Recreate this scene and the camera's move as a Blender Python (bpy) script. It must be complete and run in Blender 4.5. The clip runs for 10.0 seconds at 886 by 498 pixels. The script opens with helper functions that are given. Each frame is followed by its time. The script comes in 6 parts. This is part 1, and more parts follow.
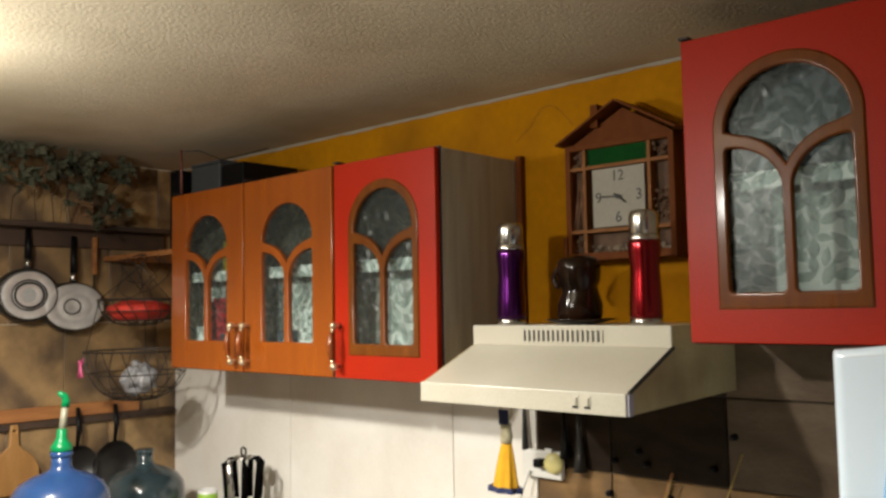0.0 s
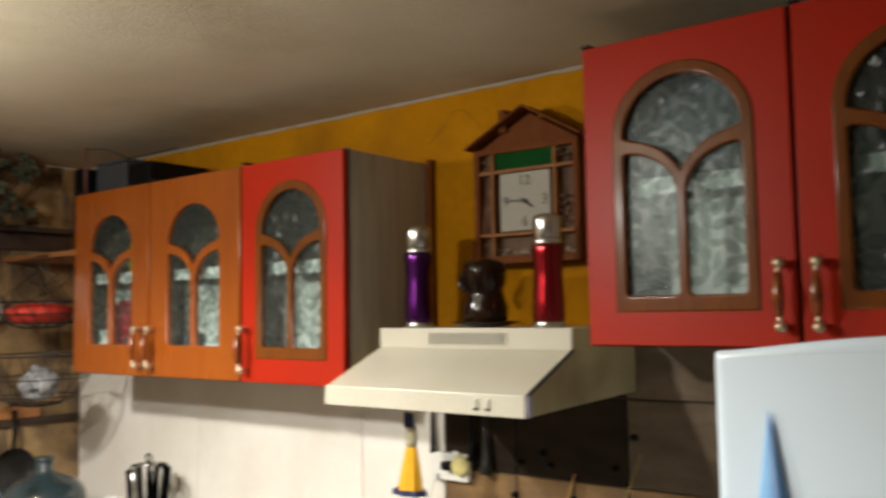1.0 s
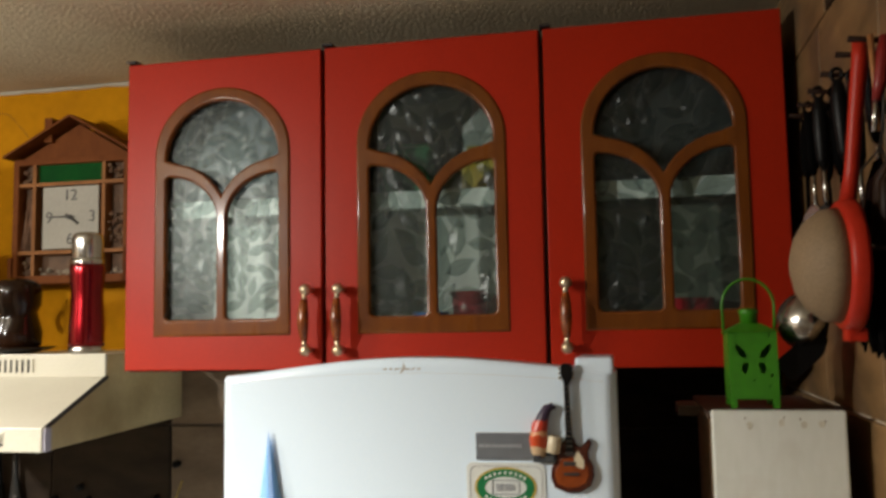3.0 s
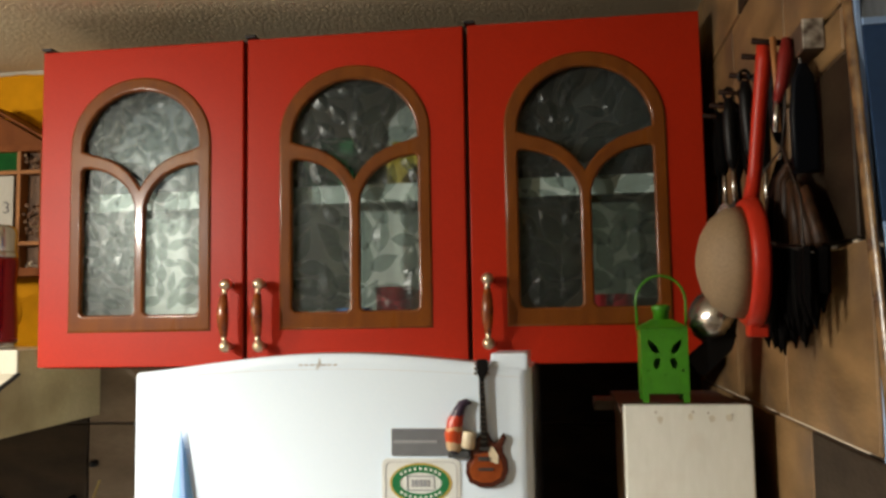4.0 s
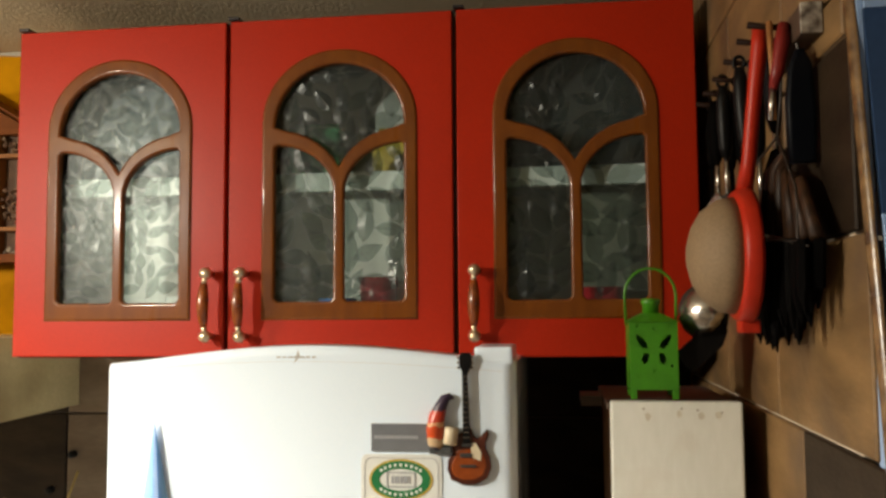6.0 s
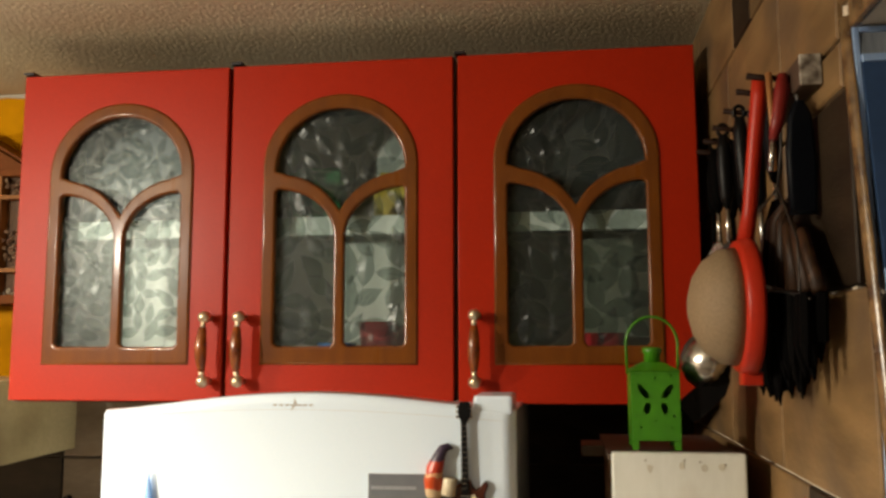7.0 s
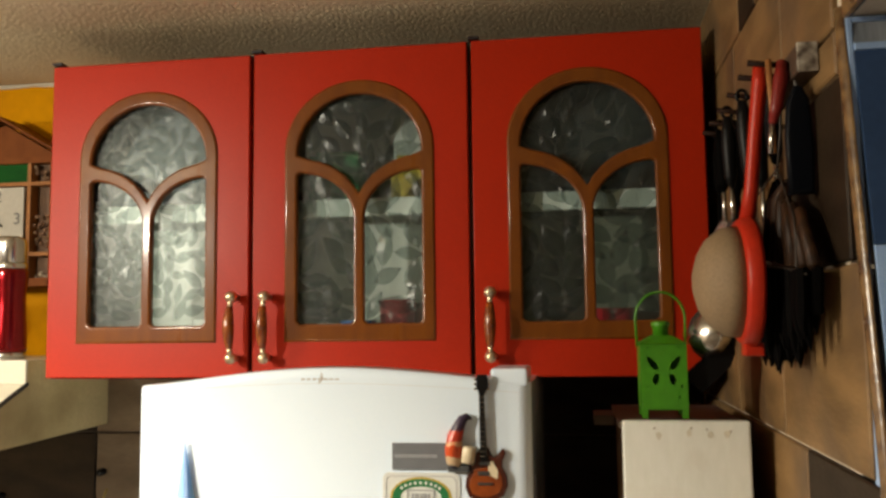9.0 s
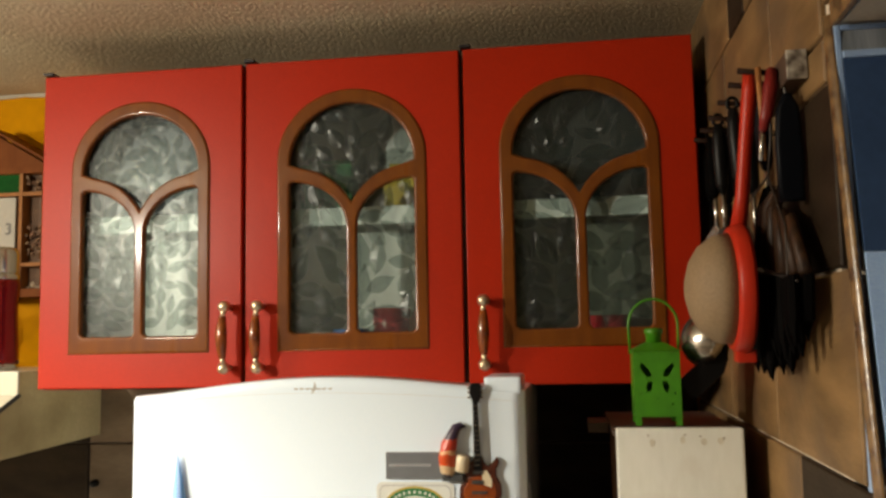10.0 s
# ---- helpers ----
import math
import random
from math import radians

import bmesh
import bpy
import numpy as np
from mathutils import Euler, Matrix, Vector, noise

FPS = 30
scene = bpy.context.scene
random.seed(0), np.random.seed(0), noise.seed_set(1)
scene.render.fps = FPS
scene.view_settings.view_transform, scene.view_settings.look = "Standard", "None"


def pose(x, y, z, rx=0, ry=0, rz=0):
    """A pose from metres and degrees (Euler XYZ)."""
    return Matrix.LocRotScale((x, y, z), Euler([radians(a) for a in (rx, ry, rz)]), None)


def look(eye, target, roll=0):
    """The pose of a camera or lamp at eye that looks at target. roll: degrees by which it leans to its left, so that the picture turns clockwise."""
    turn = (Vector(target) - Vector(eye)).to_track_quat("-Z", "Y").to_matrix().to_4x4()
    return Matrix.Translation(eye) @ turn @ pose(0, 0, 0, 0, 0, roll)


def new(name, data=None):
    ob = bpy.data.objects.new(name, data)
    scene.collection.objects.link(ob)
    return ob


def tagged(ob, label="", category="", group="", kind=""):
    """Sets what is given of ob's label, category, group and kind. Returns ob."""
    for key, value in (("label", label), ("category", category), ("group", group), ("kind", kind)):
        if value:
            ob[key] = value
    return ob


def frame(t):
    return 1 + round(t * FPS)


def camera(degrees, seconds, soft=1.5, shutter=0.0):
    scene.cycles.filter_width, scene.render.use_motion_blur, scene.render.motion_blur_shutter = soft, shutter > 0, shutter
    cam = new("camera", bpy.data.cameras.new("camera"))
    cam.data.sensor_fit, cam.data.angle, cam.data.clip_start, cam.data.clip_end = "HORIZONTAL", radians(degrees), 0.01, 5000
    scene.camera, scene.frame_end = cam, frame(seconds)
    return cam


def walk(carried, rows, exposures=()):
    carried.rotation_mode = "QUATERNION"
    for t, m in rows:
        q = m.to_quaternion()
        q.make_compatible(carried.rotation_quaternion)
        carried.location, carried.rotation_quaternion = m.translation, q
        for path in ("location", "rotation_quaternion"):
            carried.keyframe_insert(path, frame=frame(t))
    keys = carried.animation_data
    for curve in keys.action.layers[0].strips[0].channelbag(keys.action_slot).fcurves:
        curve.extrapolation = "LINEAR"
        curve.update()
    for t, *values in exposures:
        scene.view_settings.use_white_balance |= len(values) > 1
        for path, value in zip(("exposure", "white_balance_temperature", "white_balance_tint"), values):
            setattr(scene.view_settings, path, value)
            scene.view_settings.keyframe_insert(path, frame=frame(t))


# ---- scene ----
cam = camera(54.4, 10.0, soft=2.8, shutter=0.5)
PATH = [
    (0, (0.781, -1.556, 1.548), (-0.566, -0.084, 1.687), -1.0),
    (0.5, (0.787, -1.552, 1.551), (-0.55, -0.071, 1.689), -1.0),
    (1, (0.816, -1.524, 1.544), (-0.402, 0.056, 1.69), -0.9),
    (1.5, (0.854, -1.499, 1.544), (-0.098, 0.254, 1.681), -1.2),
    (2, (0.887, -1.49, 1.542), (0.212, 0.388, 1.666), -1.4),
    (2.5, (0.923, -1.485, 1.545), (0.421, 0.447, 1.66), -1.5),
    (3, (0.942, -1.48, 1.55), (0.523, 0.468, 1.727), -1.0),
    (3.2, (0.945, -1.48, 1.549), (0.56, 0.472, 1.754), -0.8),
    (4.3, (0.977, -1.466, 1.548), (0.702, 0.508, 1.707), -1.0),
    (4.5, (0.976, -1.464, 1.55), (0.686, 0.508, 1.711), -0.9),
    (5, (0.976, -1.458, 1.55), (0.662, 0.511, 1.698), -0.9),
    (5.5, (0.98, -1.447, 1.551), (0.676, 0.521, 1.735), -0.9),
    (5.7, (0.98, -1.441, 1.55), (0.696, 0.533, 1.692), -0.8),
    (6.8, (0.981, -1.426, 1.558), (0.717, 0.545, 1.769), 0.0),
    (7, (0.984, -1.427, 1.562), (0.707, 0.54, 1.795), -0.1),
    (7.5, (0.978, -1.448, 1.559), (0.651, 0.513, 1.772), -0.1),
    (8, (0.984, -1.469, 1.559), (0.689, 0.502, 1.722), -0.5),
    (8.5, (0.984, -1.481, 1.561), (0.665, 0.486, 1.732), -0.4),
    (9, (0.987, -1.482, 1.561), (0.678, 0.486, 1.741), -0.7),
    (9.5, (0.988, -1.483, 1.559), (0.693, 0.486, 1.749), -1.2),
    (10, (0.989, -1.482, 1.563), (0.694, 0.487, 1.759), -1.1),
]
walk(cam, [(t, look(eye, target, roll)) for t, eye, target, roll in PATH],
     [(0, -1.02, 6100, 10), (1.5, -0.83, 6000, 10), (2.5, -0.52, 5950, 10), (3.2, -0.26, 6050, 10), (4.3, 0.12, 6200, 10), (5.7, 0.12, 6450, 10), (6.8, 0.15, 6750, 10), (10, 0.13, 6750, 10)])

# ---- world, lights, exposure ----
world = bpy.data.worlds.new("world")
scene.world = world
world.use_nodes = True
wbg = world.node_tree.nodes["Background"]
wbg.inputs[0].default_value = (0.02, 0.035, 0.08, 1)
wbg.inputs[1].default_value = 0.3


def bulb(name, place, watts, radius, colour):
    data = bpy.data.lights.new(name, "POINT")
    data.energy, data.shadow_soft_size, data.color = watts, radius, colour
    ob = new(name, data)
    ob.location = place
    return ob


LAMP = (-0.50, -1.40, 1.90)
WARM = (1.0, 0.915, 0.78)


def shaded_lamp(name, place, down, leak, degrees):
    """A bulb in a translucent shade: most of its light goes down and sideways, some leaks up."""
    data = bpy.data.lights.new(name, "SPOT")
    data.energy, data.shadow_soft_size, data.color, data.spot_size, data.spot_blend = down, 0.035, WARM, radians(degrees), 0.5
    new(name, data).location = place
    bulb(name + "_leak", place, leak, 0.035, WARM)


shaded_lamp("ceiling_lamp_light", LAMP, 118.0, 52.0, 170)
shaded_lamp("worktop_lamp_light", (-1.22, -1.15, 1.955), 148.0, 40.0, 168)

# ---- materials ----


def nodes_of(m):
    m.use_nodes = True
    return m.node_tree.nodes, m.node_tree.links


def ramp_mix(nt, links, fac, a, b):
    mix = nt.new("ShaderNodeMix")
    mix.data_type = "RGBA"
    links.new(fac, mix.inputs[0])
    mix.inputs[6].default_value = (*a, 1)
    mix.inputs[7].default_value = (*b, 1)
    return mix


def material(name, colour, rough=0.5, metal=0.0, second=None, scale=6.0, spread=0.18, bump=0.0, bump_scale=120.0, coat=0.0,
             stretch=(1, 1, 1), vary=0.0, spec=0.5, stain=None, stain_scale=2.0, rough_var=0.08):
    """A painted, stone, wood or metal surface with variation at two scales, grain relief and uneven gloss."""
    m = bpy.data.materials.new(name)
    nt, links = nodes_of(m)
    bsdf = nt["Principled BSDF"]
    coord = nt.new("ShaderNodeTexCoord")
    mapping = nt.new("ShaderNodeMapping")
    mapping.inputs["Scale"].default_value = stretch
    links.new(coord.outputs["Object"], mapping.inputs[0])
    big = nt.new("ShaderNodeTexNoise")
    big.inputs["Scale"].default_value, big.inputs["Detail"].default_value = scale, 6
    links.new(mapping.outputs[0], big.inputs["Vector"])
    fine = nt.new("ShaderNodeTexNoise")
    fine.inputs["Scale"].default_value, fine.inputs["Detail"].default_value = bump_scale, 4
    links.new(mapping.outputs[0], fine.inputs["Vector"])
    other = second or tuple(c * (1 - spread) for c in colour)
    rng = nt.new("ShaderNodeMapRange")
    rng.inputs["From Min"].default_value, rng.inputs["From Max"].default_value = 0.32, 0.68
    links.new(big.outputs[0], rng.inputs[0])
    out = ramp_mix(nt, links, rng.outputs[0], colour, other).outputs[2]
    grain = nt.new("ShaderNodeMix")
    grain.data_type, grain.blend_type = "RGBA", "OVERLAY"
    grain.inputs[0].default_value = 0.12 + 0.3 * spread
    links.new(out, grain.inputs[6])
    links.new(fine.outputs[0], grain.inputs[7])
    out = grain.outputs[2]
    if stain:
        spots = nt.new("ShaderNodeTexNoise")
        spots.inputs["Scale"].default_value, spots.inputs["Detail"].default_value = stain_scale, 8
        links.new(coord.outputs["Object"], spots.inputs["Vector"])
        srng = nt.new("ShaderNodeMapRange")
        srng.inputs["From Min"].default_value, srng.inputs["From Max"].default_value = 0.5, 0.72
        links.new(spots.outputs[0], srng.inputs[0])
        smix = nt.new("ShaderNodeMix")
        smix.data_type = "RGBA"
        links.new(srng.outputs[0], smix.inputs[0])
        links.new(out, smix.inputs[6])
        smix.inputs[7].default_value = (*stain, 1)
        out = smix.outputs[2]
    if vary:
        info = nt.new("ShaderNodeObjectInfo")
        vr = nt.new("ShaderNodeMapRange")
        vr.inputs["To Min"].default_value, vr.inputs["To Max"].default_value = 1 - vary, 1 + vary
        links.new(info.outputs["Random"], vr.inputs[0])
        hsv = nt.new("ShaderNodeHueSaturation")
        links.new(vr.outputs[0], hsv.inputs["Value"])
        links.new(out, hsv.inputs["Color"])
        out = hsv.outputs[0]
    links.new(out, bsdf.inputs["Base Color"])
    rr = nt.new("ShaderNodeMapRange")
    rr.inputs["To Min"].default_value, rr.inputs["To Max"].default_value = max(0.02, rough - rough_var), min(1, rough + rough_var)
    links.new(big.outputs[0], rr.inputs[0])
    links.new(rr.outputs[0], bsdf.inputs["Roughness"])
    bsdf.inputs["Metallic"].default_value = metal
    bsdf.inputs["Specular IOR Level"].default_value = spec
    bsdf.inputs["Coat Weight"].default_value = coat
    bsdf.inputs["Coat Roughness"].default_value = 0.12
    if bump:
        bp = nt.new("ShaderNodeBump")
        bp.inputs["Strength"].default_value, bp.inputs["Distance"].default_value = 1.0, bump
        links.new(fine.outputs[0], bp.inputs["Height"])
        links.new(bp.outputs[0], bsdf.inputs["Normal"])
    return m


def frosted(name, tint, rough, gloss, haze, haze_tint, bump, scale):
    """Thin pressed glass: most light goes straight through, its relief throws back a broad sheen and a little haze."""
    m = bpy.data.materials.new(name)
    nt, links = nodes_of(m)
    nt.remove(nt["Principled BSDF"])
    coord = nt.new("ShaderNodeTexCoord")
    wave = nt.new("ShaderNodeTexNoise")
    wave.inputs["Scale"].default_value, wave.inputs["Detail"].default_value, wave.inputs["Distortion"].default_value = scale, 4, 1.2
    links.new(coord.outputs["Object"], wave.inputs["Vector"])
    bp = nt.new("ShaderNodeBump")
    bp.inputs["Strength"].default_value, bp.inputs["Distance"].default_value = 1.0, bump
    links.new(wave.outputs[0], bp.inputs["Height"])
    see = nt.new("ShaderNodeBsdfTransparent")
    see.inputs[0].default_value = (*tint, 1)
    sheen = nt.new("ShaderNodeBsdfGlossy")
    sheen.inputs["Color"].default_value = (0.92, 0.95, 0.93, 1)
    sheen.inputs["Roughness"].default_value = rough
    links.new(bp.outputs[0], sheen.inputs["Normal"])
    milk = nt.new("ShaderNodeBsdfDiffuse")
    milk.inputs["Color"].default_value = (*haze_tint, 1)
    links.new(bp.outputs[0], milk.inputs["Normal"])
    amount = nt.new("ShaderNodeMapRange")
    amount.inputs["From Min"].default_value, amount.inputs["From Max"].default_value = 0.3, 0.7
    amount.inputs["To Min"].default_value, amount.inputs["To Max"].default_value = gloss * 0.6, gloss * 1.4
    links.new(wave.outputs[0], amount.inputs[0])
    first = nt.new("ShaderNodeMixShader")
    links.new(amount.outputs[0], first.inputs[0])
    links.new(see.outputs[0], first.inputs[1])
    links.new(sheen.outputs[0], first.inputs[2])
    second = nt.new("ShaderNodeMixShader")
    second.inputs[0].default_value = haze
    links.new(first.outputs[0], second.inputs[1])
    links.new(milk.outputs[0], second.inputs[2])
    links.new(second.outputs[0], nt["Material Output"].inputs[0])
    return m


RED = material("red_lacquer", (0.40, 0.019, 0.0035), 0.38, scale=3.0, spread=0.12, spec=0.2, bump=0.00006, bump_scale=260)
ORANGE = material("orange_stained_wood", (0.31, 0.075, 0.004), 0.3, second=(0.25, 0.056, 0.003), scale=4, spread=0.22, bump=0.0001,
                  bump_scale=90, stretch=(7, 7, 0.6), coat=0.3)
BROWN = material("brown_varnished_wood", (0.172, 0.051, 0.006), 0.3, second=(0.125, 0.035, 0.0045), scale=9, spread=0.25, bump=0.0001,
                 bump_scale=120, stretch=(5, 5, 0.8), coat=0.38, spec=0.15)
MELAMINE = material("grey_melamine", (0.40, 0.365, 0.29), 0.4, second=(0.29, 0.255, 0.19), scale=6, spread=0.2, bump=0.0001, bump_scale=150,
                    stretch=(1, 6, 0.5))
INNER = material("pale_melamine", (0.62, 0.64, 0.62), 0.5, spread=0.1)
BLACK_EDGE = material("black_edge_band", (0.018, 0.013, 0.012), 0.5, spread=0.3)
WHITE_EDGE = material("white_edge_band", (0.90, 0.90, 0.88), 0.45, spread=0.06)
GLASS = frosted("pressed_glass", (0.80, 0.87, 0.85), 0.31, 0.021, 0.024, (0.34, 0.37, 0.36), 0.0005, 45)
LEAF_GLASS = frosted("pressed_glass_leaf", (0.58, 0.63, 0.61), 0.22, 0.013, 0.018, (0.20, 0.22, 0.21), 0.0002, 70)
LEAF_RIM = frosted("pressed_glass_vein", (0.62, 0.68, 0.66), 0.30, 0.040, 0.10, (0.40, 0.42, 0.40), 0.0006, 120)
BRASS = material("aged_brass", (0.78, 0.68, 0.50), 0.3, 0.85, second=(0.60, 0.46, 0.28), scale=60, spread=0.25)
AMBER = material("amber_handle_wood", (0.30, 0.075, 0.010), 0.25, second=(0.13, 0.026, 0.005), scale=50, spread=0.3, coat=0.5)
CREAM = material("cream_enamel", (0.55, 0.525, 0.435), 0.32, second=(0.49, 0.465, 0.37), scale=4, spread=0.1, bump=0.00005, bump_scale=300)
CREAM_SIDE = material("cream_enamel_greasy", (0.49, 0.40, 0.22), 0.45, second=(0.40, 0.315, 0.16), scale=7, spread=0.2, stain=(0.24, 0.175, 0.08), stain_scale=5)
DARK = material("dark_gap", (0.02, 0.018, 0.016), 0.6, spread=0.3)
YELLOW = material("ochre_wall_paint", (0.47, 0.206, 0.001), 0.75, spec=0.05, second=(0.41, 0.172, 0.001), scale=4, spread=0.14, bump=0.0006, bump_scale=45,
                  stain=(0.28, 0.118, 0.005), stain_scale=3.0)
CEIL = material("stippled_ceiling_plaster", (0.60, 0.535, 0.39), 0.85, second=(0.50, 0.435, 0.30), scale=2.2, spread=0.15, bump=0.0024, bump_scale=125,
                stain=(0.37, 0.305, 0.19), stain_scale=1.6)
PLAIN = material("plain_plaster", (0.11, 0.085, 0.055), 0.8, spread=0.12, bump=0.0008, bump_scale=60)
WHITE_PANEL = material("white_backsplash_panel", (0.87, 0.845, 0.785), 0.38, second=(0.70, 0.66, 0.58), scale=3, spread=0.06, bump=0.0001, bump_scale=80)
GROUT = material("pale_grout", (0.62, 0.53, 0.40), 0.85, spread=0.2, bump=0.0005, bump_scale=200)
# Grout kept dark so the joints barely show among the shaded tiles.
DARK_GROUT = material("dark_back_grout", (0.075, 0.056, 0.038), 0.85, spread=0.2, bump=0.0005, bump_scale=200)
TILE_TAN = material("tan_stone_tile", (0.225, 0.134, 0.056), 0.5, spec=0.2, second=(0.125, 0.074, 0.031), scale=9, spread=0.25, bump=0.0006, bump_scale=70,
                    stretch=(1, 1, 3), vary=0.16, stain=(0.11, 0.07, 0.04), stain_scale=6)
# Slate on the east wall; behind hood and fridge the dark colour holds shade.
TILE_DARK = material("slate_and_shade_tile", (0.031, 0.020, 0.011), 0.55, spec=0.12, second=(0.017, 0.0105, 0.006), scale=10, spread=0.25, bump=0.0006, bump_scale=70,
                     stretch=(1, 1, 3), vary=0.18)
TILE_GREY_TAN = material("grey_tan_tile", (0.165, 0.120, 0.078), 0.5, spec=0.2, second=(0.105, 0.074, 0.046), scale=7, spread=0.25, bump=0.0006, bump_scale=70,
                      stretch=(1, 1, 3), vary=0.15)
TILE_STONE = material("mottled_stone_tile", (0.40, 0.255, 0.11), 0.5, second=(0.11, 0.07, 0.038), scale=6, spread=0.3, bump=0.0012, bump_scale=40,
                      vary=0.14, stain=(0.085, 0.055, 0.034), stain_scale=3.5)
MOSAIC = material("mottled_marble_edging", (0.23, 0.138, 0.058), 0.25, second=(0.060, 0.030, 0.014), scale=48, spread=0.12, bump=0.0004, bump_scale=90)
FLOOR = material("brown_floor_tile", (0.07, 0.05, 0.034), 0.4, spread=0.25, scale=3, bump=0.0002)
FRIDGE_WHITE = material("white_fridge_enamel", (0.74, 0.87, 0.99), 0.26, coat=0.5, second=(0.71, 0.84, 0.96), scale=2, spread=0.04, bump=0.00006, bump_scale=400)
FRIDGE_GREY = material("grey_fridge_gasket", (0.42, 0.42, 0.41), 0.6, spread=0.15)
STEEL = material("brushed_steel", (0.62, 0.61, 0.58), 0.22, 1.0, spread=0.12, scale=20, bump=0.00008, bump_scale=300)
OLD_STEEL = material("worn_aluminium", (0.86, 0.85, 0.82), 0.34, 0.5, second=(0.60, 0.59, 0.57), scale=14, spread=0.2, bump=0.0001, bump_scale=200)
PURPLE = material("purple_metallic_paint", (0.07, 0.004, 0.10), 0.24, 0.9, spread=0.12, coat=0.5)
CRIMSON = material("crimson_metallic_paint", (0.25, 0.003, 0.007), 0.24, 0.9, spread=0.1, coat=0.5)
CERAMIC = material("black_brown_glazed_ceramic", (0.005, 0.003, 0.002), 0.16, second=(0.022, 0.008, 0.003), scale=14, spread=0.3, bump=0.0004, bump_scale=45, spec=0.3)
CLOCK_WOOD = material("reddish_clock_wood", (0.15, 0.046, 0.010), 0.55, second=(0.12, 0.035, 0.008), scale=14, spread=0.3, bump=0.0002, bump_scale=140, stretch=(3, 3, 1), spec=0.06)
CLOCK_PALE = material("pale_clock_wood", (0.27, 0.11, 0.028), 0.55, second=(0.20, 0.078, 0.020), scale=20, spread=0.25, bump=0.0002, spec=0.15)
CLOCK_DARK = material("dark_dried_flower_backing", (0.085, 0.045, 0.022), 0.7, second=(0.14, 0.075, 0.036), scale=38, spread=0.3, bump=0.002, bump_scale=70)
CLOCK_GREEN = material("green_felt_panel", (0.004, 0.045, 0.008), 0.8, spec=0.1, second=(0.006, 0.062, 0.010), scale=20, spread=0.2)
CLOCK_FACE = material("white_dial_card", (0.33, 0.31, 0.255), 0.6, spread=0.08)
INK = material("black_ink", (0.03, 0.028, 0.026), 0.5, spread=0.2)
GREY_INK = material("grey_ink", (0.22, 0.22, 0.22), 0.5, spread=0.2)
GREEN_TIN = material("bright_green_painted_tin", (0.050, 0.235, 0.007), 0.38, second=(0.040, 0.19, 0.006), scale=25, spread=0.15, bump=0.0003, bump_scale=90)
WHITE_WOOD = material("chipped_white_painted_board", (0.72, 0.74, 0.68), 0.5, second=(0.64, 0.66, 0.60), scale=5, spread=0.12, bump=0.0004, bump_scale=60,
                      stretch=(2, 2, 0.7), stain=(0.54, 0.50, 0.42), stain_scale=7)
RAW_WOOD = material("raw_plank_wood", (0.24, 0.135, 0.06), 0.6, second=(0.16, 0.085, 0.036), scale=8, spread=0.3, bump=0.0004, bump_scale=90, stretch=(1, 1, 6))
DARK_WOOD = material("dark_brown_wood", (0.075, 0.042, 0.024), 0.6, second=(0.04, 0.024, 0.016), scale=8, spread=0.3, bump=0.0004)
PINE = material("worn_pine_rail", (0.40, 0.17, 0.05), 0.5, second=(0.26, 0.10, 0.03), scale=10, spread=0.3, bump=0.0003, stretch=(4, 0.6, 4))
RED_PLASTIC = material("red_orange_plastic", (0.42, 0.022, 0.007), 0.4, spread=0.08, spec=0.25)
MESH_WIRE = material("fine_strainer_mesh", (0.24, 0.165, 0.090), 0.7, 0.0, second=(0.20, 0.136, 0.072), scale=300, spread=0.12, bump=0.0003, bump_scale=700)
BLACK_PLASTIC = material("black_plastic", (0.004, 0.004, 0.0042), 0.42, spread=0.2, spec=0.16)
DARK_STEEL = material("dark_non_stick_metal", (0.03, 0.028, 0.026), 0.38, 0.3, spread=0.25, scale=20)
BLUE_FRAME = material("light_blue_window_paint", (0.30, 0.44, 0.68), 0.45, spread=0.15, bump=0.0003)
BLUE_CURTAIN = material("pale_blue_curtain_cloth", (0.36, 0.54, 0.84), 0.8, second=(0.30, 0.47, 0.76), scale=6, spread=0.2, bump=0.0006, bump_scale=300, stretch=(1, 8, 1))
NAVY = material("navy_cloth", (0.02, 0.03, 0.10), 0.7, spread=0.25)
NIGHT_PANE = material("night_window_pane", (0.035, 0.070, 0.15), 0.4, second=(0.022, 0.045, 0.10), scale=5, spread=0.3, spec=0.15)
BLUE_JUG = material("translucent_blue_plastic", (0.030, 0.080, 0.225), 0.22, second=(0.022, 0.06, 0.18), scale=6, spread=0.12, coat=0.4)
CLEAR_JUG = material("bluish_grey_clear_plastic", (0.035, 0.055, 0.062), 0.12, second=(0.022, 0.036, 0.042), scale=6, spread=0.2, coat=0.5)
GREEN_PLASTIC = material("emerald_plastic", (0.004, 0.25, 0.075), 0.3, spread=0.08)
TUBE = material("milky_tube_plastic", (0.34, 0.33, 0.24), 0.3, spread=0.1)
WIRE = material("rusty_black_wire", (0.045, 0.035, 0.028), 0.5, 0.4, spread=0.3, scale=40)
RED_CLOTH = material("red_net_bag", (0.56, 0.035, 0.018), 0.7, spread=0.25, scale=30, bump=0.001, bump_scale=200)
BAG = material("crumpled_white_plastic_bag", (0.30, 0.30, 0.31), 0.35, spread=0.4, scale=25, bump=0.002, bump_scale=60)
PINK = material("pink_plastic", (0.72, 0.12, 0.28), 0.4, spread=0.1)
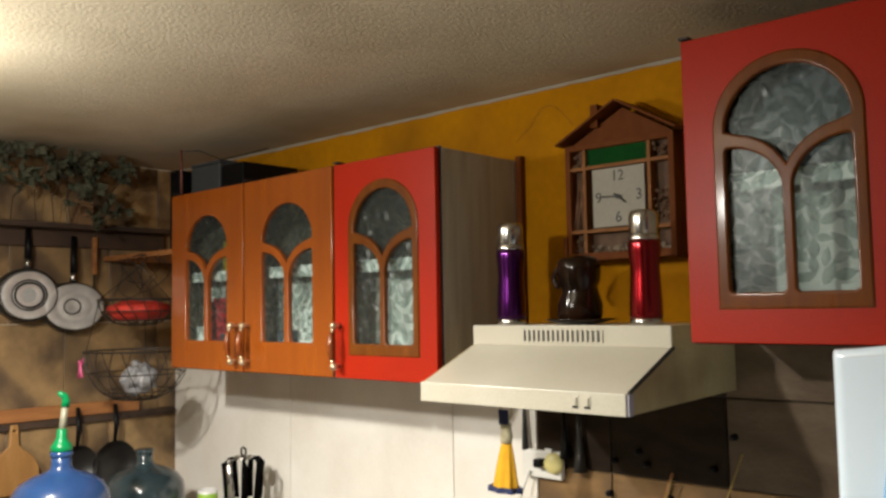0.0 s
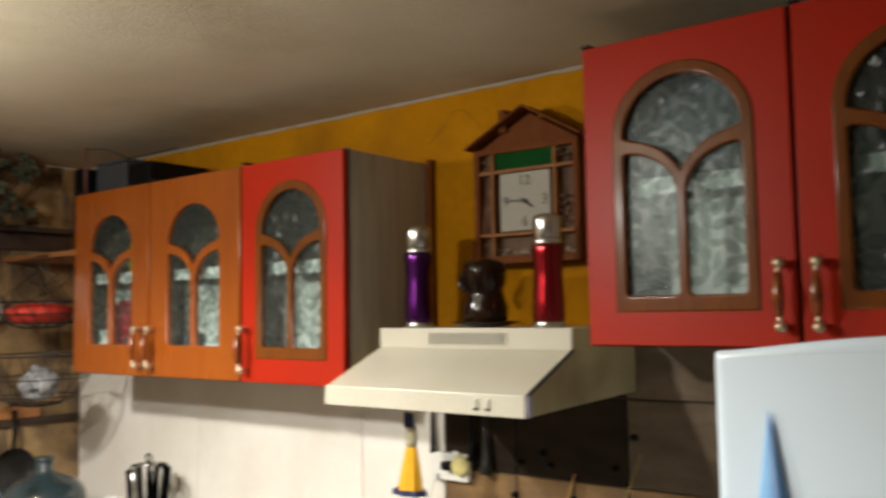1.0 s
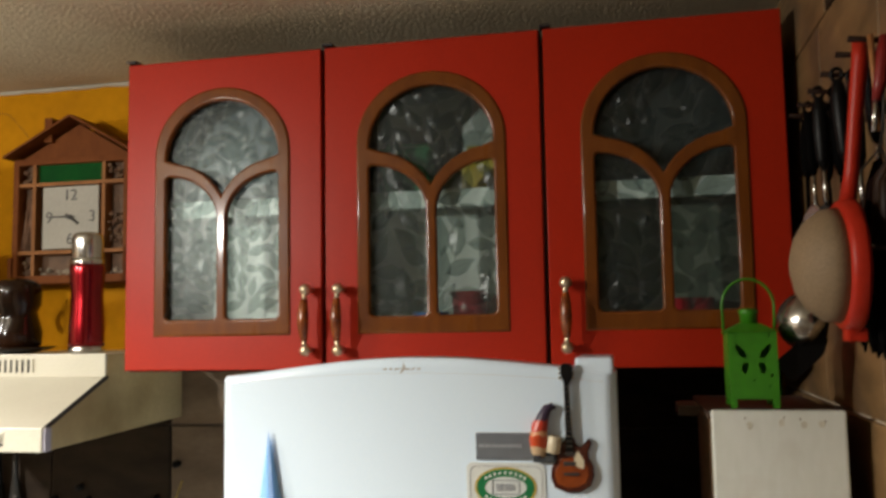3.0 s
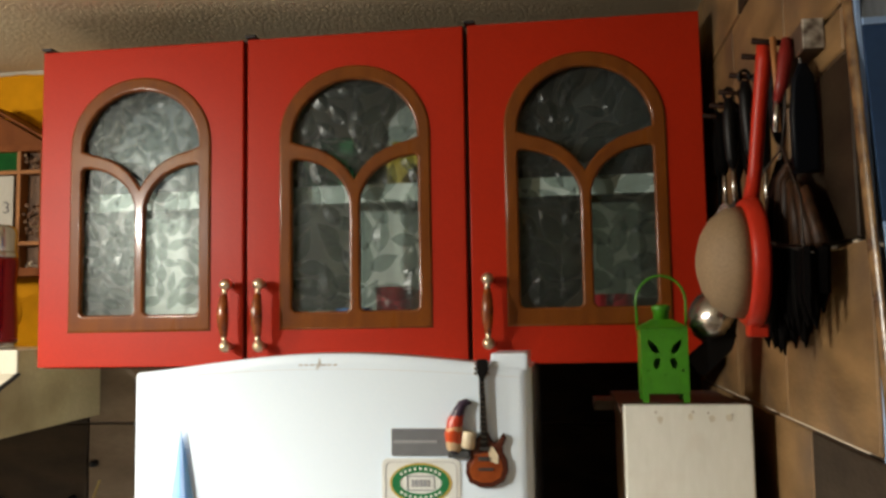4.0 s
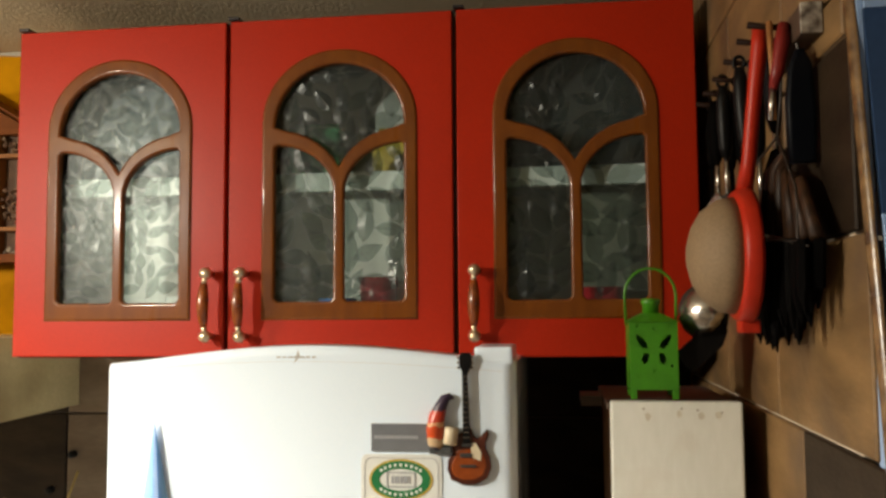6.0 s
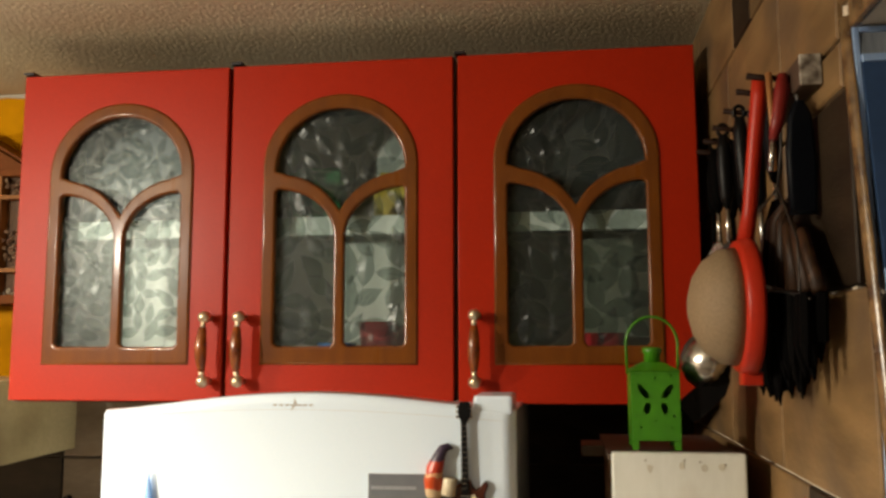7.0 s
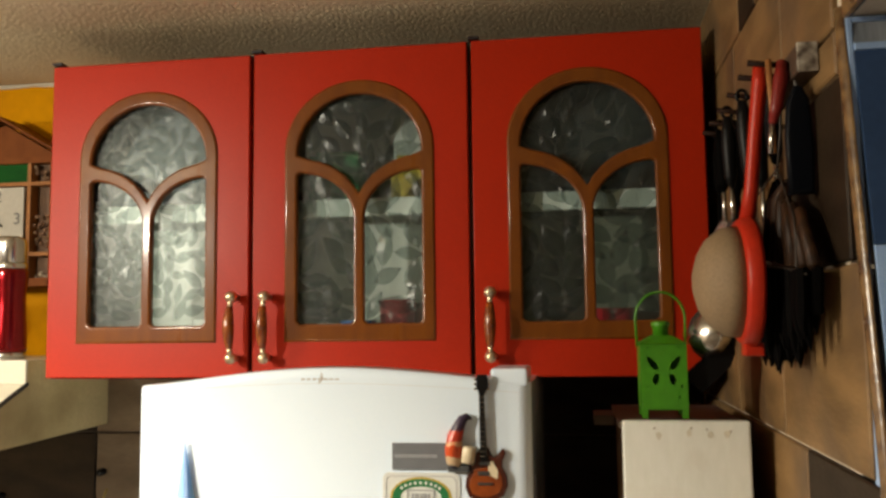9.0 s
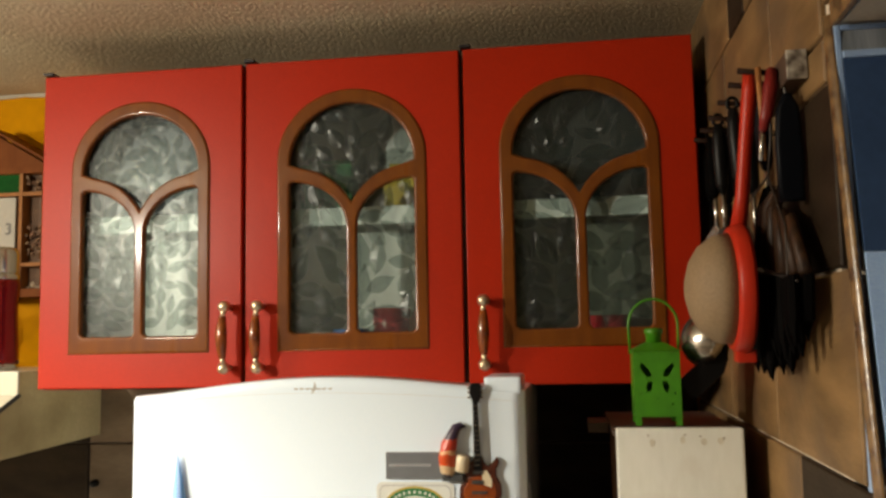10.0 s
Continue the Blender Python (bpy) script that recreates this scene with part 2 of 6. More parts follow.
# Leaf colour lifted and greyed for the glare haze near the lamp.
LEAF = material("hazed_dark_leaf", (0.060, 0.064, 0.040), 0.9, spec=0.03, second=(0.080, 0.078, 0.052), scale=12, spread=0.3)
TOWEL = material("yellow_terry_towel", (0.74, 0.40, 0.012), 0.9, second=(0.66, 0.34, 0.01), scale=30, spread=0.15, bump=0.0012, bump_scale=350)
TOWEL_TOP = material("pale_knitted_towel_top", (0.62, 0.56, 0.36), 0.9, spread=0.2, scale=60, bump=0.0015, bump_scale=260)
WHITE_PLASTIC = material("white_plastic", (0.70, 0.69, 0.64), 0.35, spread=0.06)
PALE_YELLOW = material("pale_yellow_plastic", (0.62, 0.55, 0.22), 0.4, spread=0.1)
BLUE_PAPER = material("sky_blue_paper", (0.26, 0.52, 0.86), 0.5, second=(0.20, 0.45, 0.80), scale=10, spread=0.1)
STICKER = material("ivory_sticker", (0.68, 0.71, 0.68), 0.4, spread=0.05)
STICKER_GREEN = material("bottle_green_print", (0.012, 0.17, 0.055), 0.4, spread=0.1)
STICKER_GOLD = material("gold_print", (0.50, 0.36, 0.06), 0.4, spread=0.1)
MAGNET_GREY = material("grey_magnet_print", (0.16, 0.175, 0.19), 0.4, second=(0.12, 0.13, 0.145), scale=30, spread=0.2)
MAGNET_SEAM = material("pale_grey_enamel_seam", (0.62, 0.66, 0.68), 0.4, spread=0.05)
MAGNET_PALE = material("pale_grey_print", (0.34, 0.36, 0.38), 0.4, spread=0.1)
SUNBURST = material("sunburst_guitar_wood", (0.28, 0.060, 0.008), 0.25, second=(0.11, 0.018, 0.004), scale=22, spread=0.3, coat=0.3)
IVORY = material("ivory_plastic", (0.60, 0.52, 0.36), 0.4, spread=0.1)
YELLOW_BOX = material("yellow_carton", (0.60, 0.42, 0.03), 0.5, spread=0.12)
BLUE_CUP = material("blue_ceramic", (0.03, 0.13, 0.36), 0.25, spread=0.1)
GREEN_CUP = material("green_ceramic", (0.04, 0.26, 0.10), 0.3, spread=0.1)
RED_CUP = material("red_ceramic", (0.42, 0.02, 0.03), 0.3, spread=0.1)
WHITE_CUP = material("white_ceramic", (0.70, 0.70, 0.68), 0.25, spread=0.05)
LIME = material("lime_plastic", (0.30, 0.52, 0.06), 0.35, spread=0.1)
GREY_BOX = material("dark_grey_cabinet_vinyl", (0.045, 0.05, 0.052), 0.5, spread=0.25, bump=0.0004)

# ---- building helpers ----
ORIGIN = {}


def thing(name, base, label, category, group="", kind=""):
    ob = new(name)
    ob.location = base
    ob.empty_display_size = 0.05
    ORIGIN[ob] = Vector(base)
    return tagged(ob, label, category, group, kind)


def part(name, bm, mat, parent=None, label="", smooth=False):
    """Links a bmesh, modelled in world metres, as one mesh under its parent."""
    o = ORIGIN[parent] if parent else Vector((0, 0, 0))
    bmesh.ops.translate(bm, verts=bm.verts, vec=-o)
    me = bpy.data.meshes.new(name)
    bm.to_mesh(me)
    bm.free()
    me.materials.append(mat)
    if smooth:
        for p in me.polygons:
            p.use_smooth = True
    ob = new(name, me)
    if parent:
        ob.parent = parent
    ORIGIN[ob] = o
    if label:
        tagged(ob, label)
    return ob


def lone(name, bm, mat, label, category, group="", kind="", smooth=False):
    """A thing that is one mesh, with its origin at its base."""
    xs = [v.co for v in bm.verts]
    lo = Vector([min(c[i] for c in xs) for i in range(3)])
    hi = Vector([max(c[i] for c in xs) for i in range(3)])
    base = Vector(((lo.x + hi.x) / 2, (lo.y + hi.y) / 2, lo.z))
    bmesh.ops.translate(bm, verts=bm.verts, vec=-base)
    ob = part(name, bm, mat, None, "", smooth)
    ob.location = base
    ORIGIN[ob] = base
    return tagged(ob, label, category, group, kind)


def box(x0, x1, y0, y1, z0, z1, bevel=0.0, seg=2, bm=None):
    own = bmesh.new()
    bmesh.ops.create_cube(own, size=1)
    for v in own.verts:
        v.co = Vector(((x0 + x1) / 2 + v.co.x * (x1 - x0), (y0 + y1) / 2 + v.co.y * (y1 - y0), (z0 + z1) / 2 + v.co.z * (z1 - z0)))
    if bevel:
        bmesh.ops.bevel(own, geom=own.edges[:], offset=bevel, segments=seg, affect="EDGES", profile=0.6)
    return join(bm, own)


def join(bm, own):
    if bm is None:
        return own
    me = bpy.data.meshes.new("tmp")
    own.to_mesh(me)
    own.free()
    bm.from_mesh(me)
    bpy.data.meshes.remove(me)
    return bm


def lathe(profile, centre, axis=(0, 0, 1), seg=28, bm=None, close=True):
    """A body turned from (radius, height) pairs round an axis through centre."""
    own = bmesh.new()
    rot = Vector((0, 0, 1)).rotation_difference(Vector(axis)).to_matrix()
    rings = []
    for r, h in profile:
        rings.append([own.verts.new(Vector(centre) + rot @ Vector((r * math.cos(2 * math.pi * k / seg), r * math.sin(2 * math.pi * k / seg), h))) for k in range(seg)])
    for a, b in zip(rings, rings[1:]):
        for k in range(seg):
            own.faces.new((a[k], a[(k + 1) % seg], b[(k + 1) % seg], b[k]))
    if close:
        own.faces.new(rings[0][::-1])
        own.faces.new(rings[-1])
    return join(bm, own)


def tube(points, radius, seg=8, bm=None, closed=False, radii=None):
    """A round rod along points."""
    own = bmesh.new()
    pts = [Vector(p) for p in points]
    n = len(pts)
    rings = []
    up = Vector((0.13, 0.21, 0.97))
    for i, p in enumerate(pts):
        a = pts[(i - 1) % n] if closed or i else p
        b = pts[(i + 1) % n] if closed or i < n - 1 else p
        d = (b - a).normalized()
        s = d.cross(up)
        if s.length < 1e-3:
            s = d.cross(Vector((1, 0, 0)))
        s.normalize()
        u = s.cross(d)
        r = radii[i] if radii else radius
        rings.append([own.verts.new(p + r * (math.cos(2 * math.pi * k / seg) * s + math.sin(2 * math.pi * k / seg) * u)) for k in range(seg)])
    for i in range(n if closed else n - 1):
        a, b = rings[i], rings[(i + 1) % n]
        for k in range(seg):
            own.faces.new((a[k], b[k], b[(k + 1) % seg], a[(k + 1) % seg]))
    if not closed:
        own.faces.new(rings[0])
        own.faces.new(rings[-1][::-1])
    bmesh.ops.recalc_face_normals(own, faces=own.faces[:])
    return join(bm, own)


def plate(outlines, thick, bevel=0.0, place=Matrix.Identity(4), bm=None):
    """A flat board cut to closed outlines (the inner ones are holes), in its own x, y, with its thickness along z from 0 up."""
    cu = bpy.data.curves.new("tmp", "CURVE")
    cu.dimensions, cu.fill_mode, cu.extrude, cu.bevel_depth, cu.bevel_resolution = "2D", "BOTH", max(thick / 2 - bevel, 0.0001), bevel, 2
    cu.offset = -bevel
    for line in outlines:
        sp = cu.splines.new("POLY")
        sp.points.add(len(line) - 1)
        for q, (x, y) in zip(sp.points, line):
            q.co = (x, y, 0, 1)
        sp.use_cyclic_u = True
    ob = new("tmp", cu)
    deps = bpy.context.evaluated_depsgraph_get()
    me = bpy.data.meshes.new_from_object(ob.evaluated_get(deps))
    bpy.data.objects.remove(ob)
    bpy.data.curves.remove(cu)
    own = bmesh.new()
    own.from_mesh(me)
    bpy.data.meshes.remove(me)
    bmesh.ops.remove_doubles(own, verts=own.verts[:], dist=1e-5)
    bmesh.ops.transform(own, matrix=place @ Matrix.Translation((0, 0, thick / 2)), verts=own.verts[:])
    return join(bm, own)


def front(x, y, z):
    """A place for a plate that faces the room (towards -y): its x runs along x, its y upwards, its thickness towards the room."""
    return Matrix.Translation((x, y, z)) @ Matrix(((1, 0, 0, 0), (0, 0, -1, 0), (0, 1, 0, 0), (0, 0, 0, 1)))


def oval(cx, cy, a, b, n=32, start=0.0, end=2 * math.pi, last=False):
    k = n if not last else n - 1
    return [(cx + a * math.cos(start + (end - start) * i / k), cy + b * math.sin(start + (end - start) * i / k)) for i in range(n)]


def rect(x0, y0, x1, y1):
    return [(x0, y0), (x1, y0), (x1, y1), (x0, y1)]


def rounded(x0, z0, x1, z1, r, n=6):
    out = []
    for cx, cz, a in ((x1 - r, z1 - r, 0), (x0 + r, z1 - r, 90), (x0 + r, z0 + r, 180), (x1 - r, z0 + r, 270)):
        out += [(cx + r * math.cos(radians(a + 90 * i / n)), cz + r * math.sin(radians(a + 90 * i / n))) for i in range(n + 1)]
    return out


def wall_slab(name, x0, x1, y0, y1, z0, z1, mat, label):
    return lone(name, box(x0, x1, y0, y1, z0, z1), mat, label, "wall", kind="structure")


# ---- the room ----
XW, XE, YN, YS, ZC = -2.41, 1.235, 0.31, -3.2, 2.135
lone("floor", box(XW - 0.12, XE + 0.12, YS - 0.12, YN + 0.12, -0.1, 0), FLOOR, "brown tiled kitchen floor under the cabinets", "floor", kind="structure")
lone("ceiling", box(XW - 0.12, XE + 0.12, YS - 0.12, YN + 0.12, ZC, ZC + 0.12), CEIL, "low off-white ceiling of rough stippled plaster", "ceiling", kind="structure")
wall_slab("wall_north", XW - 0.12, XE + 0.12, YN, YN + 0.12, 0, ZC, YELLOW, "ochre yellow painted wall behind the cabinets")
wall_west = wall_slab("wall_west", XW - 0.12, XW, YS, YN, 0, ZC, GROUT, "grout bed of the wall clad in brown stone tiles")
wall_slab("wall_south", XW - 0.12, XE + 0.12, YS - 0.12, YS, 0, ZC, PLAIN, "plain plastered wall closing the kitchen")
# the east wall has a window opening; its blue casement stands open against the near reveal
WY0, WY1, WZ0, WZ1 = -1.75, -0.640, 0.95, 1.838
bm = box(XE, XE + 0.16, WY1, YN, 0, ZC)
box(XE, XE + 0.16, YS, WY0, 0, ZC, bm=bm)
box(XE, XE + 0.16, WY0, WY1, 0, WZ0, bm=bm)
box(XE, XE + 0.16, WY0, WY1, WZ1, ZC, bm=bm)
wall_east = lone("wall_east", bm, GROUT, "grout bed of the wall clad in tan and slate tiles", "wall", kind="structure")

# ---- wall cabinets ----


def arch(half, base, spring, n=25):
    """An arched outline: flat foot at base, straight sides up to spring, half-round head."""
    return [(-half, base), (half, base)] + oval(0, spring, half, half * 0.93, n, 0, math.pi, True)


def openings(k):
    """The three lights of a door: one fan above two tall ones, k metres half-width."""
    s = k / 0.114
    fan = oval(0, 0.404, k, 0.110, 21, 0, math.pi, True)
    left = [(-k + (k / 0.114) * 0.125 * math.sin(a) * 1.0, 0.283 + 0.115 * math.cos(a)) for a in [0.0 + i * 1.148 / 7 for i in range(8)]]
    right = [(-x, y) for x, y in left[::-1]]
    fan = fan + left[1:-1] + [(0, left[-1][1])] + right[1:-1]
    m = 0.0095 * s
    low = [(-k + 0.006, 0.096), (-m - 0.006, 0.096), (-m, 0.102)]
    low += [(-k + (k - m) * math.cos(a), 0.285 + 0.086 * math.sin(a)) for a in [i * (math.pi / 2) / 9 for i in range(9)]]
    low += [(-k + 0.005, 0.371), (-k, 0.366), (-k, 0.102)]
    return fan, low, [(-x, y) for x, y in low[::-1]]


def leaf_outline(length, width, n=8):
    """A pointed leaf, widest two fifths of the way up."""
    up = [(length * i / n, width * math.sin(math.pi * (i / n) ** 0.78) ** 1.15) for i in range(n + 1)]
    return up + [(x, -y) for x, y in up[-2:0:-1]]


def inside(pt, poly):
    hit = False
    for (x0, y0), (x1, y1) in zip(poly, poly[1:] + poly[:1]):
        if (y0 > pt[1]) != (y1 > pt[1]) and pt[0] < (x1 - x0) * (pt[1] - y0) / (y1 - y0) + x0:
            hit = not hit
    return hit


def leaves_on(poly, rng, place, size):
    """Leaves pressed into a pane, in sprays: each a low ridge with a raised rim, midrib and side veins."""
    bm, ribs = bmesh.new(), bmesh.new()
    xs, ys = [p[0] for p in poly], [p[1] for p in poly]
    spots = []

    def stroke(p0, p1, w, z=0.0042):
        dx, dy = p1[0] - p0[0], p1[1] - p0[1]
        q = w / max(1e-6, math.hypot(dx, dy))
        ribs.faces.new([ribs.verts.new((px, py, z)) for px, py in ((p0[0] - dy * q, p0[1] + dx * q), (p0[0] + dy * q, p0[1] - dx * q), (p1[0] + dy * q, p1[1] - dx * q), (p1[0] - dy * q, p1[1] + dx * q))])

    def leaf(x, y, turn, length):
        width = length * rng.uniform(0.20, 0.27)
        c, s = math.cos(turn), math.sin(turn)
        at = lambda a, b: (x + c * a - s * b, y + s * a + c * b)
        mid = at(length * 0.48, 0)
        line = [at(a, b) for a, b in leaf_outline(length, width)]
        if not inside(mid, poly) or sum(inside(q, poly) for q in line) < 0.55 * len(line):
            return
        if any((mid[0] - q[0]) ** 2 + (mid[1] - q[1]) ** 2 < (size * 0.47) ** 2 for q in spots):
            return
        spots.append(mid)
        n = len(line)
        half = n // 2
        lift = rng.uniform(0.0018, 0.0040)
        rim = [bm.verts.new((px, py, 0)) for px, py in line]
        rib = [bm.verts.new((*at(length * k / half, 0), lift)) for k in range(1, half)]
        for i in range(half):
            for low, high in ((rim[i], rim[i + 1]), (rim[(n - i) % n], rim[n - i - 1])):
                ridge = [rib[k] for k in (i, i - 1) if 0 <= k < half - 1]
                bm.faces.new([low, high] + ridge)
        for p0, p1 in zip(line, line[1:] + line[:1]):
            stroke(p0, p1, 0.00045)
        stroke(at(-length * 0.12, 0), at(length * 0.97, 0), 0.0005)
        for f in (0.25, 0.42, 0.60):
            for o in (0.72, -0.72):
                stroke(at(length * f, 0), at(length * (f + 0.17), width * o), 0.0003)

    for k in range(160):
        x, y = rng.uniform(min(xs), max(xs)), rng.uniform(min(ys), max(ys))
        lean = math.pi / 2 + rng.uniform(-0.9, 0.9)
        for step in range(3):
            for o in (0.85, -0.85):
                leaf(x, y, lean + o + rng.uniform(-0.3, 0.3), size * rng.uniform(0.75, 1.15))
            x, y = x + 0.5 * size * math.cos(lean), y + 0.5 * size * math.sin(lean)
            lean += rng.uniform(-0.3, 0.3)
        leaf(x, y, lean, size * rng.uniform(0.8, 1.1))
    bmesh.ops.transform(bm, matrix=place, verts=bm.verts[:])
    bmesh.ops.transform(ribs, matrix=place, verts=ribs.verts[:])
    return bm, ribs


def handle(door, x, y, z):
    """A bow handle: two turned brass feet and an amber grip between them."""
    pts = [(x, y - 0.026 - 0.012 * math.sin(math.pi * i / 12), z - 0.108 * i / 12) for i in range(13)]
    for dz, some, rad in ((0, pts[:3], [0.004, 0.0045, 0.005]), (-0.108, pts[10:], [0.005, 0.0045, 0.004])):
        bm = lathe([(0.0055, 0), (0.0055, 0.013), (0.0085, 0.017), (0.0108, 0.024), (0.0092, 0.032), (0.004, 0.036)], (x, y, z + dz), (0, -1, 0), 14)
        tube(some, 0.004, 10, bm, radii=rad)
        part("handle_foot", bm, BRASS, door, "brass handle foot", True)
    part("grip", tube(pts[2:11], 0.006, 10, radii=[0.006, 0.0078, 0.0092, 0.0100, 0.0104, 0.0100, 0.0092, 0.0078, 0.006]), AMBER, door, "amber wooden grip", True)


def wall_cabinet(x0, x1, z0, z1, y, panel, frame_mat, knob_x, label, group, seed, side=MELAMINE, shelf=True, open_by=0.0):
    """A hung cabinet unit: carcass, one white-edged shelf and a door with three lights of leaf-pressed glass."""
    w, h, c = x1 - x0, z1 - z0, (x0 + x1) / 2
    unit = thing("wall_cabinet", (c, (y + YN) / 2, z0), label, "wall cabinet", group)
    yb = y + 0.024
    part("side_panel", box(x0, x0 + 0.015, yb, YN - 0.003, z0, z1, 0.001), side, unit)
    part("side_panel", box(x1 - 0.015, x1, yb, YN - 0.003, z0, z1, 0.001), side, unit)
    part("top_panel", box(x0 + 0.015, x1 - 0.015, yb, YN - 0.003, z1 - 0.016, z1 - 0.001), side, unit)
    part("bottom_panel", box(x0 + 0.015, x1 - 0.015, yb, YN - 0.003, z0 + 0.001, z0 + 0.016), side, unit)
    part("back_panel", box(x0 + 0.015, x1 - 0.015, YN - 0.012, YN - 0.003, z0 + 0.016, z1 - 0.016), INNER, unit)
    bm = box(x0 + 0.0005, x0 + 0.0145, y + 0.0195, yb - 0.0005, z0 - 0.002, z1 + 0.004)
    box(x1 - 0.0145, x1 - 0.0005, y + 0.0195, yb - 0.0005, z0 - 0.002, z1 + 0.004, bm=bm)
    box(x0 + 0.015, x1 - 0.015, y + 0.0195, yb - 0.0005, z0 - 0.002, z0 + 0.014, bm=bm)
    box(x0 + 0.015, x1 - 0.015, y + 0.0195, yb - 0.0005, z1 - 0.014, z1 + 0.004, bm=bm)
    part("edge_band", bm, BLACK_EDGE, unit, "black front edge of the carcass")
    part("corner_cap", box(x0 - 0.004, x0 + 0.016, y + 0.003, y + 0.030, z1 + 0.0045, z1 + 0.009, 0.001), BLACK_EDGE, unit, "black corner cap")
    if shelf:
        zs = z0 + h * 0.519
        part("shelf", box(x0 + 0.016, x1 - 0.016, y + 0.050, YN - 0.014, zs - 0.009, zs + 0.009), INNER, unit)
        part("shelf_edge", box(x0 + 0.016, x1 - 0.016, y + 0.036, y + 0.0495, zs - 0.018, zs + 0.015, 0.001), WHITE_EDGE, unit, "white shelf edge")
    sx, sz = w / 0.4, h / 0.6
    place = front(c, y + 0.018, z0)
    g = 0.0025
    rim = [(a * sx, b * sz) for a, b in arch(0.1375, 0.064, 0.412)]
    lights = [[(a * sx, b * sz) for a, b in q] for q in openings(0.114)]
    leaf = rect(-w / 2 + g, 0.001, w / 2 - g, h - 0.001)
    if frame_mat is panel:
        door = part("door", plate([leaf] + lights, 0.018, 0.003, place), panel, unit)
    else:
        door = part("door", plate([leaf, [(a * 0.985, 0.064 * sz + 0.002 + (b - 0.064 * sz) * 0.985) for a, b in rim]], 0.018, 0.002, place), panel, unit)
        part("frame", plate([rim] + lights, 0.016, 0.0045, front(c, y + 0.0125, z0)), frame_mat, door, "arched moulding with branching glazing bars")
    rng = random.Random(seed)
    for q in lights:
        mx, my = sum(p[0] for p in q) / len(q), sum(p[1] for p in q) / len(q)
        big = [(mx + (a - mx) * 1.06, my + (b - my) * 1.03) for a, b in q]
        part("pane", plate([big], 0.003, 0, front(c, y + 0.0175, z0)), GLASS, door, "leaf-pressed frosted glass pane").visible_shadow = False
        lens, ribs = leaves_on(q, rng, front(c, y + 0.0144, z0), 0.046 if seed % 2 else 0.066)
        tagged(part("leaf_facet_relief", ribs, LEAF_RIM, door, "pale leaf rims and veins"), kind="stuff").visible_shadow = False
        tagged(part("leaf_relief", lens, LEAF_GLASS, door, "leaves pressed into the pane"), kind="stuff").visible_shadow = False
    handle(door, knob_x, y, z0 + 0.146 * sz)
    return unit


ZR0, ZR1 = 1.474, 2.067
wall_cabinet(0.0, 0.4, ZR0, ZR1, 0.0, RED, BROWN, 0.376, "red wall cabinet with brown arched leaf-glass door, beside the hood", "red cabinets over the fridge", 1)
wall_cabinet(0.403, 0.803, ZR0, ZR1, 0.0, RED, BROWN, 0.437, "red wall cabinet with brown arched leaf-glass door, above the fridge", "red cabinets over the fridge", 2)
wall_cabinet(0.806, 1.206, ZR0, ZR1, 0.0, RED, BROWN, 0.838, "red wall cabinet with brown arched leaf-glass door, by tiled wall", "red cabinets over the fridge", 4)
ZL0, ZL1, YL = 1.368, 1.946, -0.03
wall_cabinet(-1.862, -1.444, ZL0, ZL1, YL, ORANGE, ORANGE, -1.474, "orange stained wall cabinet with arched leaf glass, beside wire baskets", "cabinets over the white backsplash", 5)
wall_cabinet(-1.441, -1.024, ZL0, ZL1, YL, ORANGE, ORANGE, -1.412, "orange stained wall cabinet with arched leaf glass, beside the red one", "cabinets over the white backsplash", 7)
wall_cabinet(-1.019, -0.637, ZL0, ZL1, YL, RED, BROWN, -0.992, "red wall cabinet with grey side panel, beside the hood", "cabinets over the white backsplash", 9)

lone("back_board", box(-0.6365, -0.618, 0.288, YN - 0.003, ZL0 + 0.10, ZL1 + 0.012, 0.002), CLOCK_WOOD, "narrow brown board against the wall beside the red cabinet", "board")
trail = [(-0.646, 2.002), (-0.622, 2.018), (-0.597, 2.036), (-0.578, 2.060), (-0.559, 2.079), (-0.537, 2.084), (-0.516, 2.079), (-0.488, 2.052), (-0.46, 2.019)]
lone("wall_crack", tube([(a, YN - 0.0004, b) for a, b in trail], 0.0008, 6), material("dark_ochre_crack", (0.17, 0.07, 0.004), 0.8, spread=0.3), "thin curved crack in the ochre paint", "crack", kind="structure")

# crockery and packets behind the glass


def cup(x, y, z, r, h, mat, label):
    lone("cup", lathe([(r * 0.7, 0), (r * 0.78, 0.004), (r * 0.95, h * 0.5), (r, h), (r * 0.92, h), (r * 0.86, h * 0.5), (r * 0.6, 0.008)], (x, y, z), bm=None, seg=20),
         mat, label, "cup", smooth=True)


def packet(x, y, z, w, d, h, mat, label):
    bm = box(x - w / 2, x + w / 2, y - d / 2, y + d / 2, z, z + h, 0.006)
    box(x - w / 2 + 0.008, x + w / 2 - 0.008, y - 0.004, y + 0.004, z + h - 0.0005, z + h + 0.012, 0.001, bm=bm)
    lone("food_packet", bm, mat, label, "packet")


SLATE_CUP = material("slate_blue_glaze", (0.06, 0.075, 0.10), 0.4, spread=0.2)
ZF, ZS = ZR0 + 0.016, ZR0 + (ZR1 - ZR0) * 0.519 + 0.009
cup(0.10, 0.062, ZF, 0.034, 0.07, GREEN_CUP, "green cup on the cabinet floor behind the glass")
cup(0.20, 0.062, ZF, 0.034, 0.05, GREEN_CUP, "green bowl on the cabinet floor behind the glass")
cup(0.30, 0.062, ZF, 0.034, 0.09, WHITE_CUP, "white cup on the cabinet floor behind the glass")
